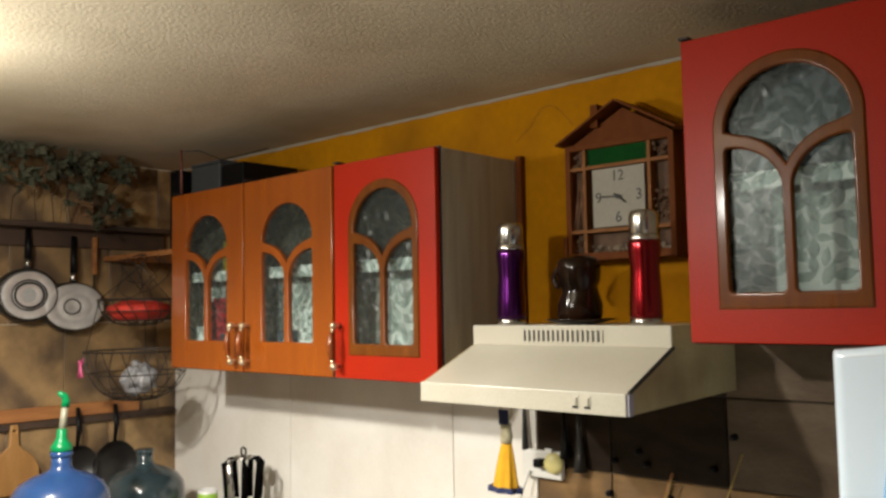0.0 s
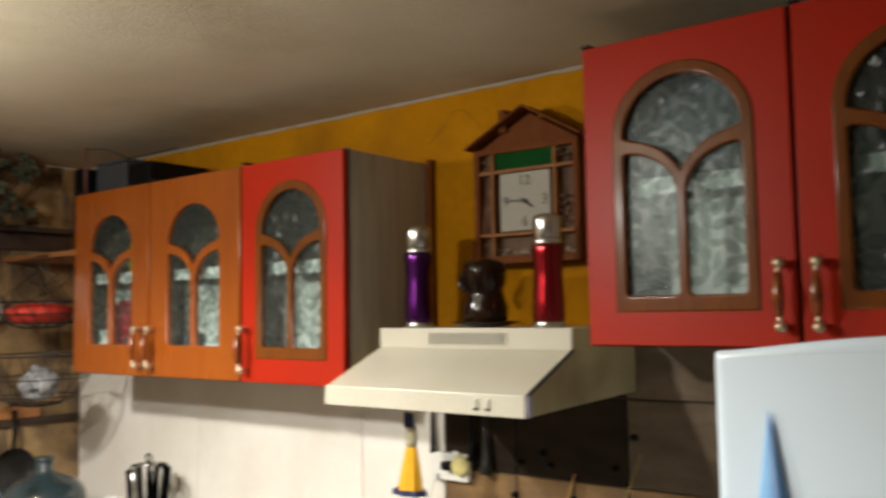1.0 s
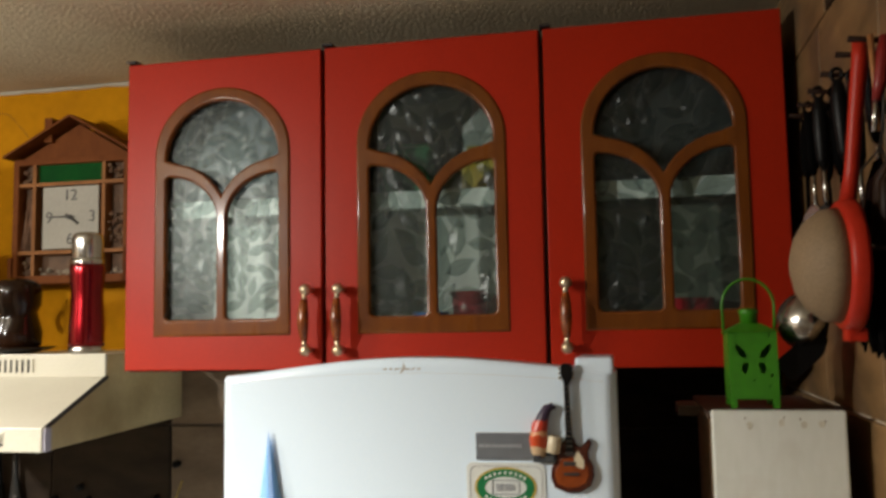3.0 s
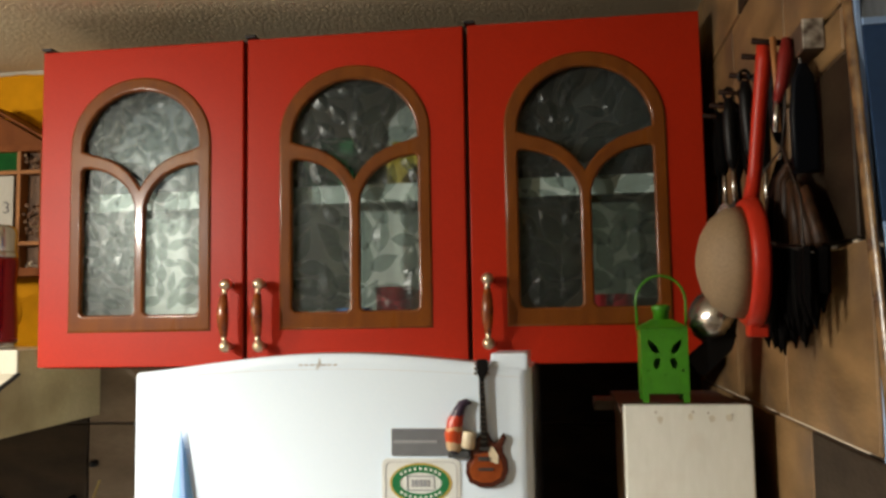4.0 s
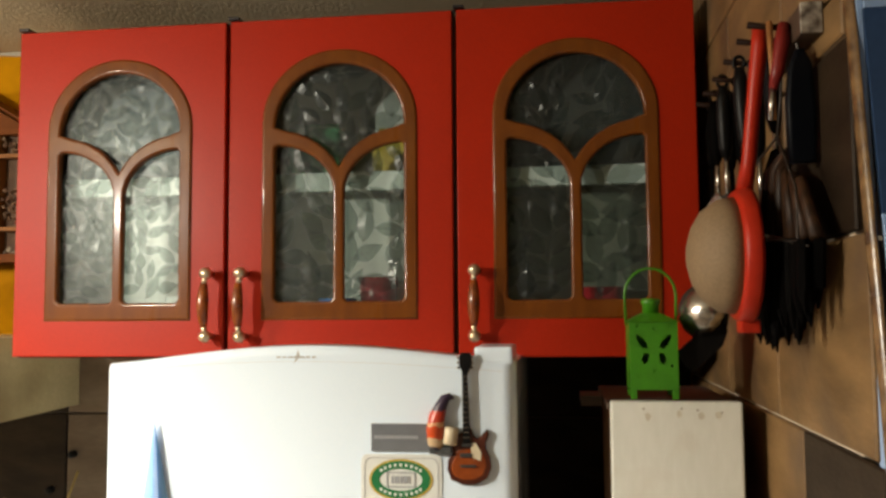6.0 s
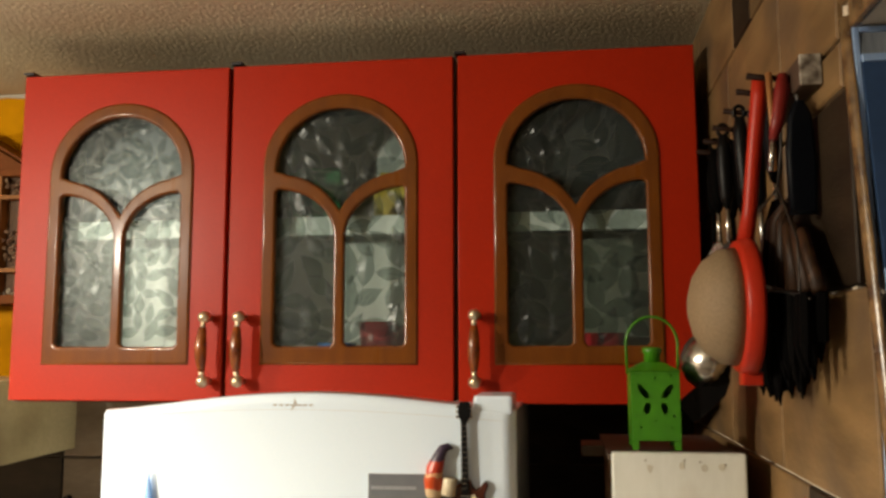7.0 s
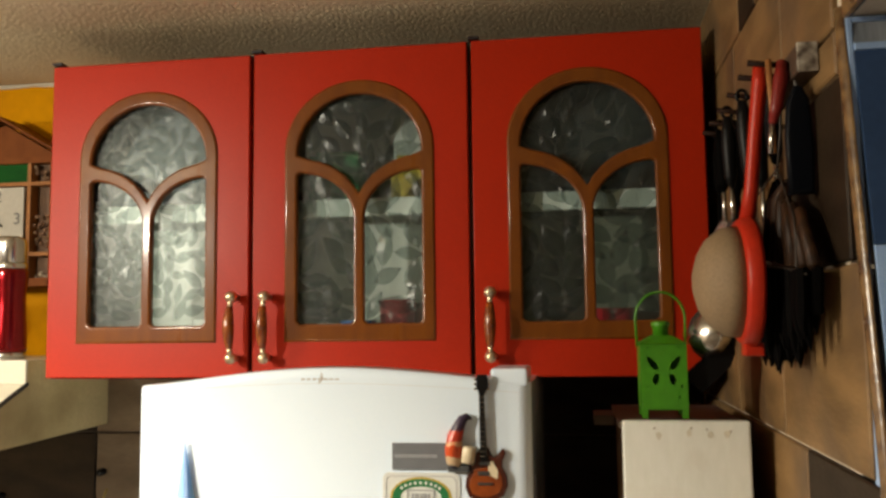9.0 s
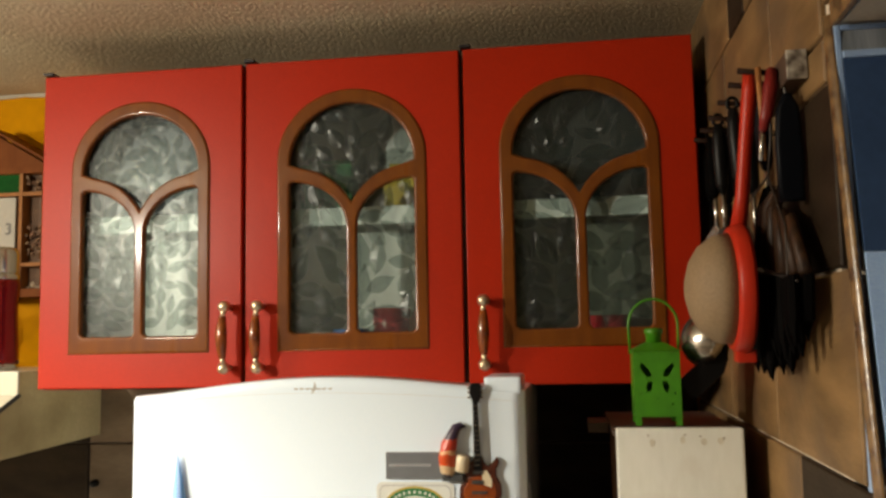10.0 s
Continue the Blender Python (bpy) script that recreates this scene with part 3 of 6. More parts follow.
# Two dark cartons added to dim the interior behind the fan panes.
packet(0.215, 0.115, ZS, 0.26, 0.09, 0.20, SLATE_CUP, "slate blue carton added to darken the upper glass")
packet(1.01, 0.115, ZS, 0.27, 0.08, 0.21, GREY_BOX, "dark grey carton added to darken the upper glass")
cup(0.585, 0.062, ZF, 0.034, 0.085, BLUE_CUP, "blue cup on the cabinet floor behind the glass")
cup(0.52, 0.062, ZF, 0.034, 0.08, WHITE_CUP, "white cup on the cabinet floor behind the glass")
cup(0.66, 0.062, ZF, 0.034, 0.045, WHITE_CUP, "white bowl under a red one behind the glass")
cup(0.66, 0.062, ZF + 0.046, 0.034, 0.075, RED_CUP, "red cup stacked on a white bowl behind the glass")
packet(0.685, 0.11, ZS, 0.085, 0.05, 0.085, YELLOW_BOX, "yellow packet on the cabinet shelf behind the glass")
packet(0.53, 0.12, ZS, 0.10, 0.06, 0.10, GREEN_CUP, "dark green packet on the cabinet shelf behind the glass")
packet(0.66, 0.19, ZS, 0.06, 0.04, 0.19, WHITE_CUP, "tall white packet on the cabinet shelf behind the glass")
cup(1.05, 0.062, ZF, 0.034, 0.10, RED_CUP, "dark red bowl on the cabinet floor behind the glass")
cup(0.94, 0.062, ZF, 0.034, 0.06, RED_CUP, "red cup on the cabinet floor behind the glass")
# Pale backdrop colour, added so the lower panes look lit from inside.
BACKDROP = material("pale_grey_backdrop", (0.74, 0.74, 0.70), 0.5, second=(0.62, 0.62, 0.58), scale=9, spread=0.15)


# Darker copy of the backdrop for the dimmer light in the third cabinet.
DIM_BACKDROP = material("dimmed_olive_backdrop", (0.24, 0.25, 0.20), 0.5, second=(0.18, 0.19, 0.15), scale=9, spread=0.15)


def tray(c, y, z, w, h, label, mat=BACKDROP):
    """A rimmed board on edge behind the cups, added as a backdrop to brighten the lower panes."""
    own = plate([rounded(c - w / 2, z, c + w / 2, z + h, 0.02)], 0.004, 0.001, front(0, y + 0.004, 0))
    plate([rounded(c - w / 2, z, c + w / 2, z + h, 0.02), rounded(c - w / 2 + 0.006, z + 0.006, c + w / 2 - 0.006, z + h - 0.006, 0.014)], 0.006, 0.001, front(0, y + 0.0005, 0), own)
    lone("serving_tray", own, mat, label, "tray", "trays in the wall cabinets")


tray(1.006, 0.108, ZF, 0.366, 0.281, "added backdrop board, dimmed for shade behind dark red cups", DIM_BACKDROP)
for c in (0.2, 0.603):
    tray(c, 0.108, ZF, 0.366, 0.281, "added pale backdrop board that brightens the red cabinet's lower glass")
for c in (-1.653, -1.232, -0.828):
    tray(c, 0.078, ZL0 + 0.016, 0.356, 0.272, "added pale backdrop board that brightens the glass behind small cups")
ZFL, ZSL = ZL0 + 0.016, ZL0 + (ZL1 - ZL0) * 0.519 + 0.009
cup(-1.74, 0.032, ZFL, 0.034, 0.12, WHITE_CUP, "white mug behind the orange cabinet's glass")
cup(-1.60, 0.032, ZFL, 0.034, 0.10, SLATE_CUP, "slate blue mug behind the orange cabinet's glass")
packet(-1.66, 0.032, ZFL, 0.09, 0.04, 0.20, RED_CUP, "red packet behind the orange cabinet's glass")
packet(-1.64, 0.10, ZSL, 0.12, 0.07, 0.11, YELLOW_BOX, "yellow packet on the orange cabinet's shelf")
packet(-1.68, 0.16, ZSL, 0.10, 0.04, 0.18, RED_CUP, "dark red packet on the orange cabinet's shelf")
cup(-1.30, 0.032, ZFL, 0.034, 0.11, SLATE_CUP, "slate blue mug in the second orange cabinet")
cup(-1.15, 0.032, ZFL, 0.034, 0.09, WHITE_CUP, "white mug in the second orange cabinet")
packet(-1.20, 0.032, ZFL, 0.07, 0.04, 0.16, WHITE_CUP, "white paper packet in the second orange cabinet")
cup(-0.80, 0.032, ZFL, 0.034, 0.10, WHITE_CUP, "white mug behind the red cabinet's glass")

# ---- range hood ----
HX0, HX1, HZ0, HZT = -0.560, -0.048, 1.347, 1.507
hood = thing("range_hood", ((HX0 + HX1) / 2, 0.1, HZ0), "cream enamel range hood with sloping front, under the ochre wall", "range hood")
prof = [(YN - 0.004, HZT), (0.019, HZT), (0.017, HZT - 0.043), (-0.160, HZ0 + 0.040), (-0.162, HZ0), (YN - 0.004, HZ0 + 0.012)]
side = Matrix(((0, 0, 1, 0), (1, 0, 0, 0), (0, 1, 0, 0), (0, 0, 0, 1)))
bm = bmesh.new()
ends = [[bm.verts.new((x, a, b)) for a, b in prof] for x in (HX0, HX1)]
for i in range(5):
    bm.faces.new((ends[0][i], ends[0][i + 1], ends[1][i + 1], ends[1][i]))
bmesh.ops.recalc_face_normals(bm, faces=bm.faces[:])
bmesh.ops.solidify(bm, geom=bm.faces[:], thickness=0.003)
part("shell", bm, CREAM, hood)
for x, nm in ((HX1 - 0.004, "right"), (HX0, "left")):
    part("side_panel", plate([prof], 0.004, 0, Matrix.Translation((x + (0.0035 if nm == "right" else -0.0035), 0, 0)) @ side), CREAM_SIDE, hood, "greasy side panel")
slope = tube([(HX1 + 0.003, 0.017, HZT - 0.044), (HX1 + 0.003, -0.158, HZ0 + 0.040)], 0.0042, 6)
tube([(HX1 + 0.003, -0.160, HZ0 + 0.040), (HX1 + 0.003, -0.162, HZ0)], 0.004, 6, slope)
part("seam", slope, DARK, hood, "dark seam along the side")
part("front_lip", box(HX0 - 0.004, HX1 + 0.002, -0.168, -0.160, HZ0 - 0.001, HZ0 + 0.041, 0.002), CREAM, hood)
part("corner_cap", box(HX1 + 0.0045, HX1 + 0.009, -0.167, -0.150, HZ0, HZ0 + 0.040, 0.0015), material("lavender_grey_plastic", (0.30, 0.28, 0.33), 0.5, spread=0.1), hood, "lavender-grey plastic corner cap")
part("top_band", box(HX0 - 0.002, HX1 + 0.002, 0.013, 0.019, HZT - 0.044, HZT + 0.001, 0.002), CREAM, hood)
part("vent_recess", box(-0.412, -0.206, 0.0115, 0.0135, HZT - 0.034, HZT - 0.010), DARK, hood, "dark vent slots")
for i in range(17):
    x = -0.412 + 0.206 * i / 16
    part("vent_slat", box(x - 0.0032, x + 0.0032, 0.0095, 0.0135, HZT - 0.035, HZT - 0.009), CREAM, hood)
for x in (-0.155, -0.128):
    part("switch", box(x - 0.008, x + 0.008, -0.1690, -0.1675, HZ0 + 0.008, HZ0 + 0.034, 0.001), CREAM, hood)
    part("rocker", box(x - 0.004, x + 0.004, -0.1725, -0.1688, HZ0 + 0.014, HZ0 + 0.029, 0.001), CREAM, hood)
    part("rocker_shadow_gap", box(x - 0.006, x + 0.006, -0.1700, -0.1688, HZ0 + 0.009, HZ0 + 0.0135), DARK, hood)
part("filter", box(HX0 + 0.02, HX1 - 0.02, -0.14, YN - 0.02, HZ0 + 0.012, HZ0 + 0.018), DARK_STEEL, hood, "dark grease filter")

# ---- on the hood ----


def thermos(x, y, paint, label):
    z = HZT + 0.001
    flask = thing("thermos_flask", (x, y, z), label, "thermos", "flasks on the hood")
    part("body", lathe([(0.034, 0.012), (0.0355, 0.02), (0.0345, 0.06), (0.0318, 0.105), (0.0318, 0.125), (0.0345, 0.155), (0.0355, 0.172), (0.034, 0.180)], (x, y, z), seg=36), paint, flask, smooth=True)
    part("foot_ring", lathe([(0.0335, 0), (0.035, 0.002), (0.035, 0.011), (0.0335, 0.0125)], (x, y, z), seg=36), STEEL, flask, "steel foot", True)
    part("collar", lathe([(0.0335, 0.180), (0.034, 0.182), (0.034, 0.190), (0.031, 0.192)], (x, y, z), seg=36), STEEL, flask, "steel collar", True)
    part("cap", lathe([(0.0305, 0.192), (0.0315, 0.194), (0.0312, 0.230), (0.0300, 0.238), (0.0265, 0.2435), (0.018, 0.246), (0.008, 0.2465)], (x, y, z), seg=36), STEEL, flask, "polished steel cup", True)


thermos(-0.512, 0.10, PURPLE, "purple metallic thermos flask with steel cup, on the hood")
thermos(-0.148, 0.10, CRIMSON, "red metallic thermos flask with steel cup, on the hood")
rng = random.Random(3)
jar = thing("ceramic_ornament", (-0.322, 0.11, HZT + 0.001), "dark glazed ceramic ornament on a saucer, on the hood", "ornament")
part("saucer", lathe([(0.035, 0), (0.05, 0.003), (0.077, 0.010), (0.080, 0.013), (0.075, 0.012), (0.04, 0.007)], (-0.322, 0.11, HZT + 0.001), seg=32), CERAMIC, jar, "dark glazed saucer", True)
bm = lathe([(0.044, 0.008), (0.051, 0.02), (0.050, 0.045), (0.044, 0.07), (0.042, 0.085), (0.048, 0.10), (0.049, 0.125), (0.048, 0.142), (0.040, 0.150), (0.022, 0.156), (0.008, 0.158)], (-0.322, 0.11, HZT + 0.001), seg=36)
for v in bm.verts:
    d = noise.noise(v.co * 28) * 0.006
    v.co.x += d
    v.co.y += d * 0.6
part("jar_body", bm, CERAMIC, jar, smooth=True)
part("ear", tube([(-0.372 - 0.014 * math.sin(math.pi * i / 8), 0.10, HZT + 0.085 + 0.045 * i / 8) for i in range(9)], 0.006, 8), CERAMIC, jar, smooth=True)

# ---- house-shaped clock ----
CX0, CX1, CZ0, CZ1, CY = -0.436, -0.140, 1.660, 1.947, 0.232
clock = thing("wall_clock", ((CX0 + CX1) / 2, 0.27, CZ0), "house-shaped wooden wall clock with compartments, on the ochre wall", "clock")
t = 0.014
part("frame", plate([rect(CX0, CZ0, CX1, CZ1), rect(CX0 + t, CZ0 + t + 0.004, CX1 - t, CZ1 - t)], YN - CY - 0.001, 0.001, front(0, YN - 0.001, 0)), CLOCK_WOOD, clock)
part("backing", box(CX0 + t, CX1 - t, CY + 0.030, CY + 0.036, CZ0 + t, CZ1 - t), CLOCK_DARK, clock, "dark compartments with dried flowers")
for x in (-0.382, -0.205):
    part("bar", box(x - 0.004, x + 0.004, CY + 0.002, CY + 0.0295, CZ0 + t + 0.004, CZ1 - t), CLOCK_PALE, clock)
for z in (1.887, 1.731):
    part("bar", box(CX0 + t, CX1 - t, CY + 0.003, CY + 0.0295, z - 0.004, z + 0.004), CLOCK_PALE, clock)
part("green_panel", box(-0.377, -0.210, CY + 0.012, CY + 0.016, 1.892, CZ1 - t), CLOCK_GREEN, clock, "green panel over the dial")
part("dial", box(-0.360, -0.218, CY + 0.004, CY + 0.010, 1.738, 1.880, 0.001), CLOCK_FACE, clock, "square white dial")
dial = bmesh.new()
DXC, DZC = -0.289, 1.809
for hx, hz, ln, wd in ((-1.0, 0.06, 0.043, 0.0035), (0.75, -0.55, 0.026, 0.005)):
    d = Vector((hx, 0, hz)).normalized()
    tube([(DXC - d.x * 0.012, CY + 0.001, DZC - d.z * 0.012), (DXC + d.x * ln, CY + 0.001, DZC + d.z * ln)], wd / 2, 6, dial)
lathe([(0.006, 0), (0.005, 0.004)], (DXC, CY + 0.0035, DZC), (0, -1, 0), 12, dial)
part("clock_hand", dial, INK, clock, "black hands")
for txt, dx, dz in (("12", 0, 0.050), ("3", 0.056, 0), ("6", 0, -0.050), ("9", -0.054, 0)):
    cu = bpy.data.curves.new("tmp", "FONT")
    cu.body, cu.size, cu.extrude, cu.align_x, cu.align_y = txt, 0.036, 0.0004, "CENTER", "CENTER"
    ob = new("tmp", cu)
    me = bpy.data.meshes.new_from_object(ob.evaluated_get(bpy.context.evaluated_depsgraph_get()))
    bpy.data.objects.remove(ob)
    own = bmesh.new()
    own.from_mesh(me)
    bmesh.ops.transform(own, matrix=front(DXC + dx, CY + 0.0032, DZC + dz), verts=own.verts[:])
    part("numeral", own, INK, clock)
PX = (CX0 + CX1) / 2 + 0.008
part("gable", plate([[(CX0 + 0.004, CZ1), (CX1 - 0.004, CZ1), (PX, 2.026)]], 0.012, 0.001, front(0, CY + 0.03, 0)), CLOCK_WOOD, clock)
for xa, xb in ((CX0 - 0.014, PX), (CX1 + 0.014, PX)):
    d = Vector((xb - xa, 0, 2.036 - (CZ1 + 0.001))).normalized()
    nrm = Vector((-d.z, 0, d.x)) * (0.005 if d.x > 0 else -0.005)
    bm = bmesh.new()
    a, b = Vector((xa, 0, CZ1 + 0.001)), Vector((xb, 0, 2.036))
    vs = [bm.verts.new(p + Vector((0, yy, 0))) for yy in (CY - 0.02, YN - 0.002) for p in (a, b, b + nrm, a + nrm)]
    for f in ((0, 1, 2, 3), (7, 6, 5, 4), (0, 4, 5, 1), (1, 5, 6, 2), (2, 6, 7, 3), (3, 7, 4, 0)):
        bm.faces.new([vs[i] for i in f])
    bmesh.ops.recalc_face_normals(bm, faces=bm.faces[:])
    part("roof", bm, CLOCK_WOOD, clock)
part("chimney", box(-0.362, -0.342, CY + 0.005, CY + 0.030, 1.985, 2.042, 0.001), CLOCK_WOOD, clock)
part("side_post", box(CX0 - 0.006, CX0 + 0.004, CY - 0.006, CY + 0.02, CZ0 - 0.002, CZ0 + 0.06, 0.001), CLOCK_WOOD, clock)
dry = bmesh.new()
rng = random.Random(11)
for i in range(80):
    cell = rng.choice(((-0.197, -0.158, 1.745, 1.82), (-0.197, -0.158, 1.745, 1.80), (-0.42, -0.388, 1.68, 1.72), (-0.197, -0.158, 1.895, 1.93), (-0.42, -0.388, 1.895, 1.93)))
    x, z = rng.uniform(cell[0], cell[1]), rng.uniform(cell[2], cell[3])
    lathe([(0.001, 0), (rng.uniform(0.003, 0.006), 0.004), (0.001, 0.009)], (x, CY + 0.026 - rng.uniform(0, 0.012), z), (rng.uniform(-1, 1), -1, rng.uniform(-1, 1)), 6, dry)
tagged(part("dried_flower_filling", dry, material("dried_petals", (0.12, 0.055, 0.03), 0.9, second=(0.20, 0.13, 0.07), scale=60, spread=0.3), clock, "dried flowers in the compartments"), kind="stuff")

twigs = bmesh.new()
for i in range(9):
    x, lean = rng.uniform(-0.414, -0.394), rng.uniform(-0.010, 0.010)
    tube([(x - lean, CY + 0.024 - 0.003 * (i % 4), 1.7365), (x + lean, CY + 0.024 - 0.003 * (i % 4), 1.7365 + rng.uniform(0.06, 0.125))], rng.uniform(0.0022, 0.0042), 6, twigs)
tagged(part("twigs", twigs, material("pale_bark_twigs", (0.20, 0.10, 0.05), 0.8, second=(0.10, 0.05, 0.025), scale=40, spread=0.3), clock, "cinnamon twigs standing in a compartment"), kind="stuff")
pebbles = bmesh.new()
for i in range(70):
    x, q = rng.uniform(-0.374, -0.158), rng.uniform(0.0022, 0.0048)
    if abs(x + 0.205) > 0.009:
        lathe([(q * 0.3, -q * 0.7), (q, 0), (q * 0.3, q * 0.7)], (x, CY + 0.025 - rng.uniform(0, 0.014), 1.6815 + rng.uniform(0, 0.013)), (rng.uniform(-1, 1), -1, rng.uniform(-1, 1)), 6, pebbles)
tagged(part("pebbles", pebbles, material("pale_pebbles", (0.42, 0.36, 0.26), 0.6, second=(0.20, 0.15, 0.10), scale=90, spread=0.3), clock, "pale pebbles in the bottom row"), kind="stuff")

# ---- fridge ----
FX0, FX1, FY, FZ = 0.377, 0.922, -0.352, 1.494
fridge = thing("fridge", ((FX0 + FX1) / 2, -0.1, 0), "white two-door fridge with arched top, magnets on its door", "fridge")


def fridge_door(z0, z1, arched):
    """A door bowed slightly outwards; the upper one has an arched head."""
    n, m = 36, 28
    bm = bmesh.new()
    rows = []
    for k in range(m + 1):
        row = []
        for i in range(n + 1):
            u = (1 - math.cos(math.pi * i / n)) / 2
            e = 2 * u - 1
            top = z1 + (0.022 * math.cos(e * math.pi / 2) ** 1.3 - 0.004 * (1 - u) if arched else 0)
            f = (1 - math.cos(math.pi * k / m)) / 2
            z = z0 + (top - z0) * f
            inset = 0.012 * max(0, (abs(e) - 0.955) / 0.045) ** 2 + 0.006 * max(0, (abs(2 * f - 1) - 0.97) / 0.03) ** 2
            row.append(bm.verts.new((FX0 + (FX1 - FX0) * u, FY - 0.010 * (1 - e * e) + inset, z)))
        rows.append(row)
    for a, b in zip(rows, rows[1:]):
        for i in range(n):
            bm.faces.new((a[i], a[i + 1], b[i + 1], b[i]))
    edge = [e for e in bm.edges if e.is_boundary]
    made = bmesh.ops.extrude_edge_only(bm, edges=edge)["geom"]
    for v in made:
        if isinstance(v, bmesh.types.BMVert):
            v.co.y = FY + 0.055
    bmesh.ops.holes_fill(bm, edges=[e for e in bm.edges if e.is_boundary])
    bmesh.ops.recalc_face_normals(bm, faces=bm.faces[:])
    return bm


top_door = part("freezer_door", fridge_door(1.04, FZ - 0.006, True), FRIDGE_WHITE, fridge, smooth=True)
part("lower_door", fridge_door(0.06, 1.03, False), FRIDGE_WHITE, fridge, smooth=True)
part("body", box(FX0 + 0.008, FX1 - 0.008, FY + 0.062, 0.20, 0.03, FZ - 0.016, 0.004), FRIDGE_WHITE, fridge)
part("gasket", box(FX0 + 0.014, FX1 - 0.014, FY + 0.055, FY + 0.0615, 0.07, FZ - 0.02), FRIDGE_GREY, fridge)
part("hinge_cover", box(FX1 - 0.052, FX1 - 0.004, FY - 0.001, FY + 0.10, FZ - 0.010, FZ + 0.012, 0.004), FRIDGE_WHITE, fridge)
part("head_seam", tube([(FX0 + (FX1 - FX0) * u, FY - 0.010 * (1 - (2 * u - 1) ** 2) + 0.0002, FZ - 0.020 + 0.014 * math.cos((2 * u - 1) * math.pi / 2)) for u in [0.03 + 0.94 * i / 24 for i in range(25)]], 0.0004, 6), MAGNET_SEAM, top_door, "faint seam under the head")
for x in (FX0 + 0.05, FX1 - 0.05):
    part("foot", lathe([(0.02, 0), (0.02, 0.03)], (x, FY + 0.12, 0), seg=12), BLACK_PLASTIC, fridge)
# the maker's mark: small plain strokes
YD = FY - 0.0094
mark = bmesh.new()
for i in range(7):
    box(0.617 + i * 0.0078, 0.622 + i * 0.0078, YD - 0.0012, YD + 0.002, 1.4925, 1.4945, bm=mark)
plate([[(0.640, 1.486), (0.648, 1.494), (0.645, 1.503), (0.6435, 1.496)]], 0.0012, 0, front(0, YD + 0.0004, 0), mark)
plate([[(0.637, 1.4935), (0.655, 1.4925), (0.655, 1.4935), (0.637, 1.4945)]], 0.0012, 0, front(0, YD + 0.0002, 0), mark)
part("maker_mark", mark, FRIDGE_GREY, top_door, "small grey mark")

# ---- on the fridge door ----
YF = FY - 0.0078


def on_door(own):
    """Bends a flat thing that was laid at YF on to the bowed fridge door."""
    for v in own.verts:
        e = 2 * (v.co.x - FX0) / (FX1 - FX0) - 1
        v.co.y += 0.0074 - 0.010 * (1 - e * e)
    return own


def bars(bm, x0, x1, z, h, n, y, seed):
    r = random.Random(seed)
    x = x0
    while x < x1:
        w = (x1 - x0) / n * r.uniform(0.6, 1.2)
        box(x, min(x1, x + w * 0.8), y - 0.0006, y, z - h / 2, z + h / 2, bm=bm)
        x += w
    return bm


plaque = thing("grey_magnet", (0.781, YF, 1.377), "flat grey rectangular magnet with a faint pale line", "magnet")
part("sheet", on_door(box(0.741, 0.822, YF - 0.003, YF + 0.003, 1.377, 1.411, 0.0006)), MAGNET_GREY, plaque)
part("print", on_door(bars(bmesh.new(), 0.745, 0.80, 1.3945, 0.004, 14, YF - 0.0031, 5)), MAGNET_PALE, plaque, "pale line of small marks")

sticker = thing("oval_sticker", (0.780, YF, 1.287), "square ivory sticker with a green and gold oval", "sticker")


SY = YF - 0.001
part("sheet", on_door(plate([rounded(0.728, 1.288, 0.829, 1.373, 0.008)], 0.003, 0, front(0, YF + 0.002, 0))), STICKER, sticker)
OX, OZ = 0.778, 1.342
part("border", on_door(plate([rounded(0.7320, 1.2920, 0.8250, 1.3690, 0.009), rounded(0.7328, 1.2928, 0.8242, 1.3682, 0.0085)], 0.0005, 0, front(0, SY, 0))), MAGNET_PALE, sticker, "thin grey border line")
part("gold_ring", on_door(plate([oval(OX, OZ, 0.040, 0.0255), oval(OX, OZ, 0.0375, 0.0232)], 0.0005, 0, front(0, SY, 0))), STICKER_GOLD, sticker, "gold outline")
part("green_ring", on_door(plate([oval(OX, OZ, 0.0372, 0.023), oval(OX, OZ, 0.027, 0.0135)], 0.0006, 0, front(0, SY, 0))), STICKER_GREEN, sticker, "green oval ring")
bm = bmesh.new()
for i in range(9):
    for s in (1, -1):
        a = math.pi * (0.22 + 0.56 * i / 8)
        x, z = OX + 0.032 * math.cos(a), OZ + s * 0.0183 * math.sin(a)
        box(x - 0.0016, x + 0.0016, SY - 0.0012, SY, z - 0.0018, z + 0.0018, bm=bm)
tagged(part("ring_marks", on_door(bm), STICKER, sticker, "pale marks round the ring"), kind="stuff")
bm = plate([rect(OX - 0.018, OZ - 0.0095, OX + 0.018, OZ + 0.0095), rect(OX - 0.0165, OZ - 0.008, OX + 0.0165, OZ + 0.008)], 0.0006, 0, front(0, SY, 0))
bars(bm, OX - 0.012, OX + 0.012, OZ, 0.009, 4, SY, 8)
part("centre_mark", on_door(bm), MAGNET_PALE, sticker, "grey mark in the oval")
bm = bars(bmesh.new(), 0.742, 0.818, 1.306, 0.0042, 16, SY, 4)
bars(bm, 0.765, 0.795, 1.297, 0.003, 7, SY, 6)
tagged(part("lower_print", on_door(bm), GREY_INK, sticker, "small grey lines of print"), kind="stuff")

guitar = thing("guitar_magnet", (0.861, YF, 1.337), "miniature sunburst electric guitar magnet with a black neck", "magnet")
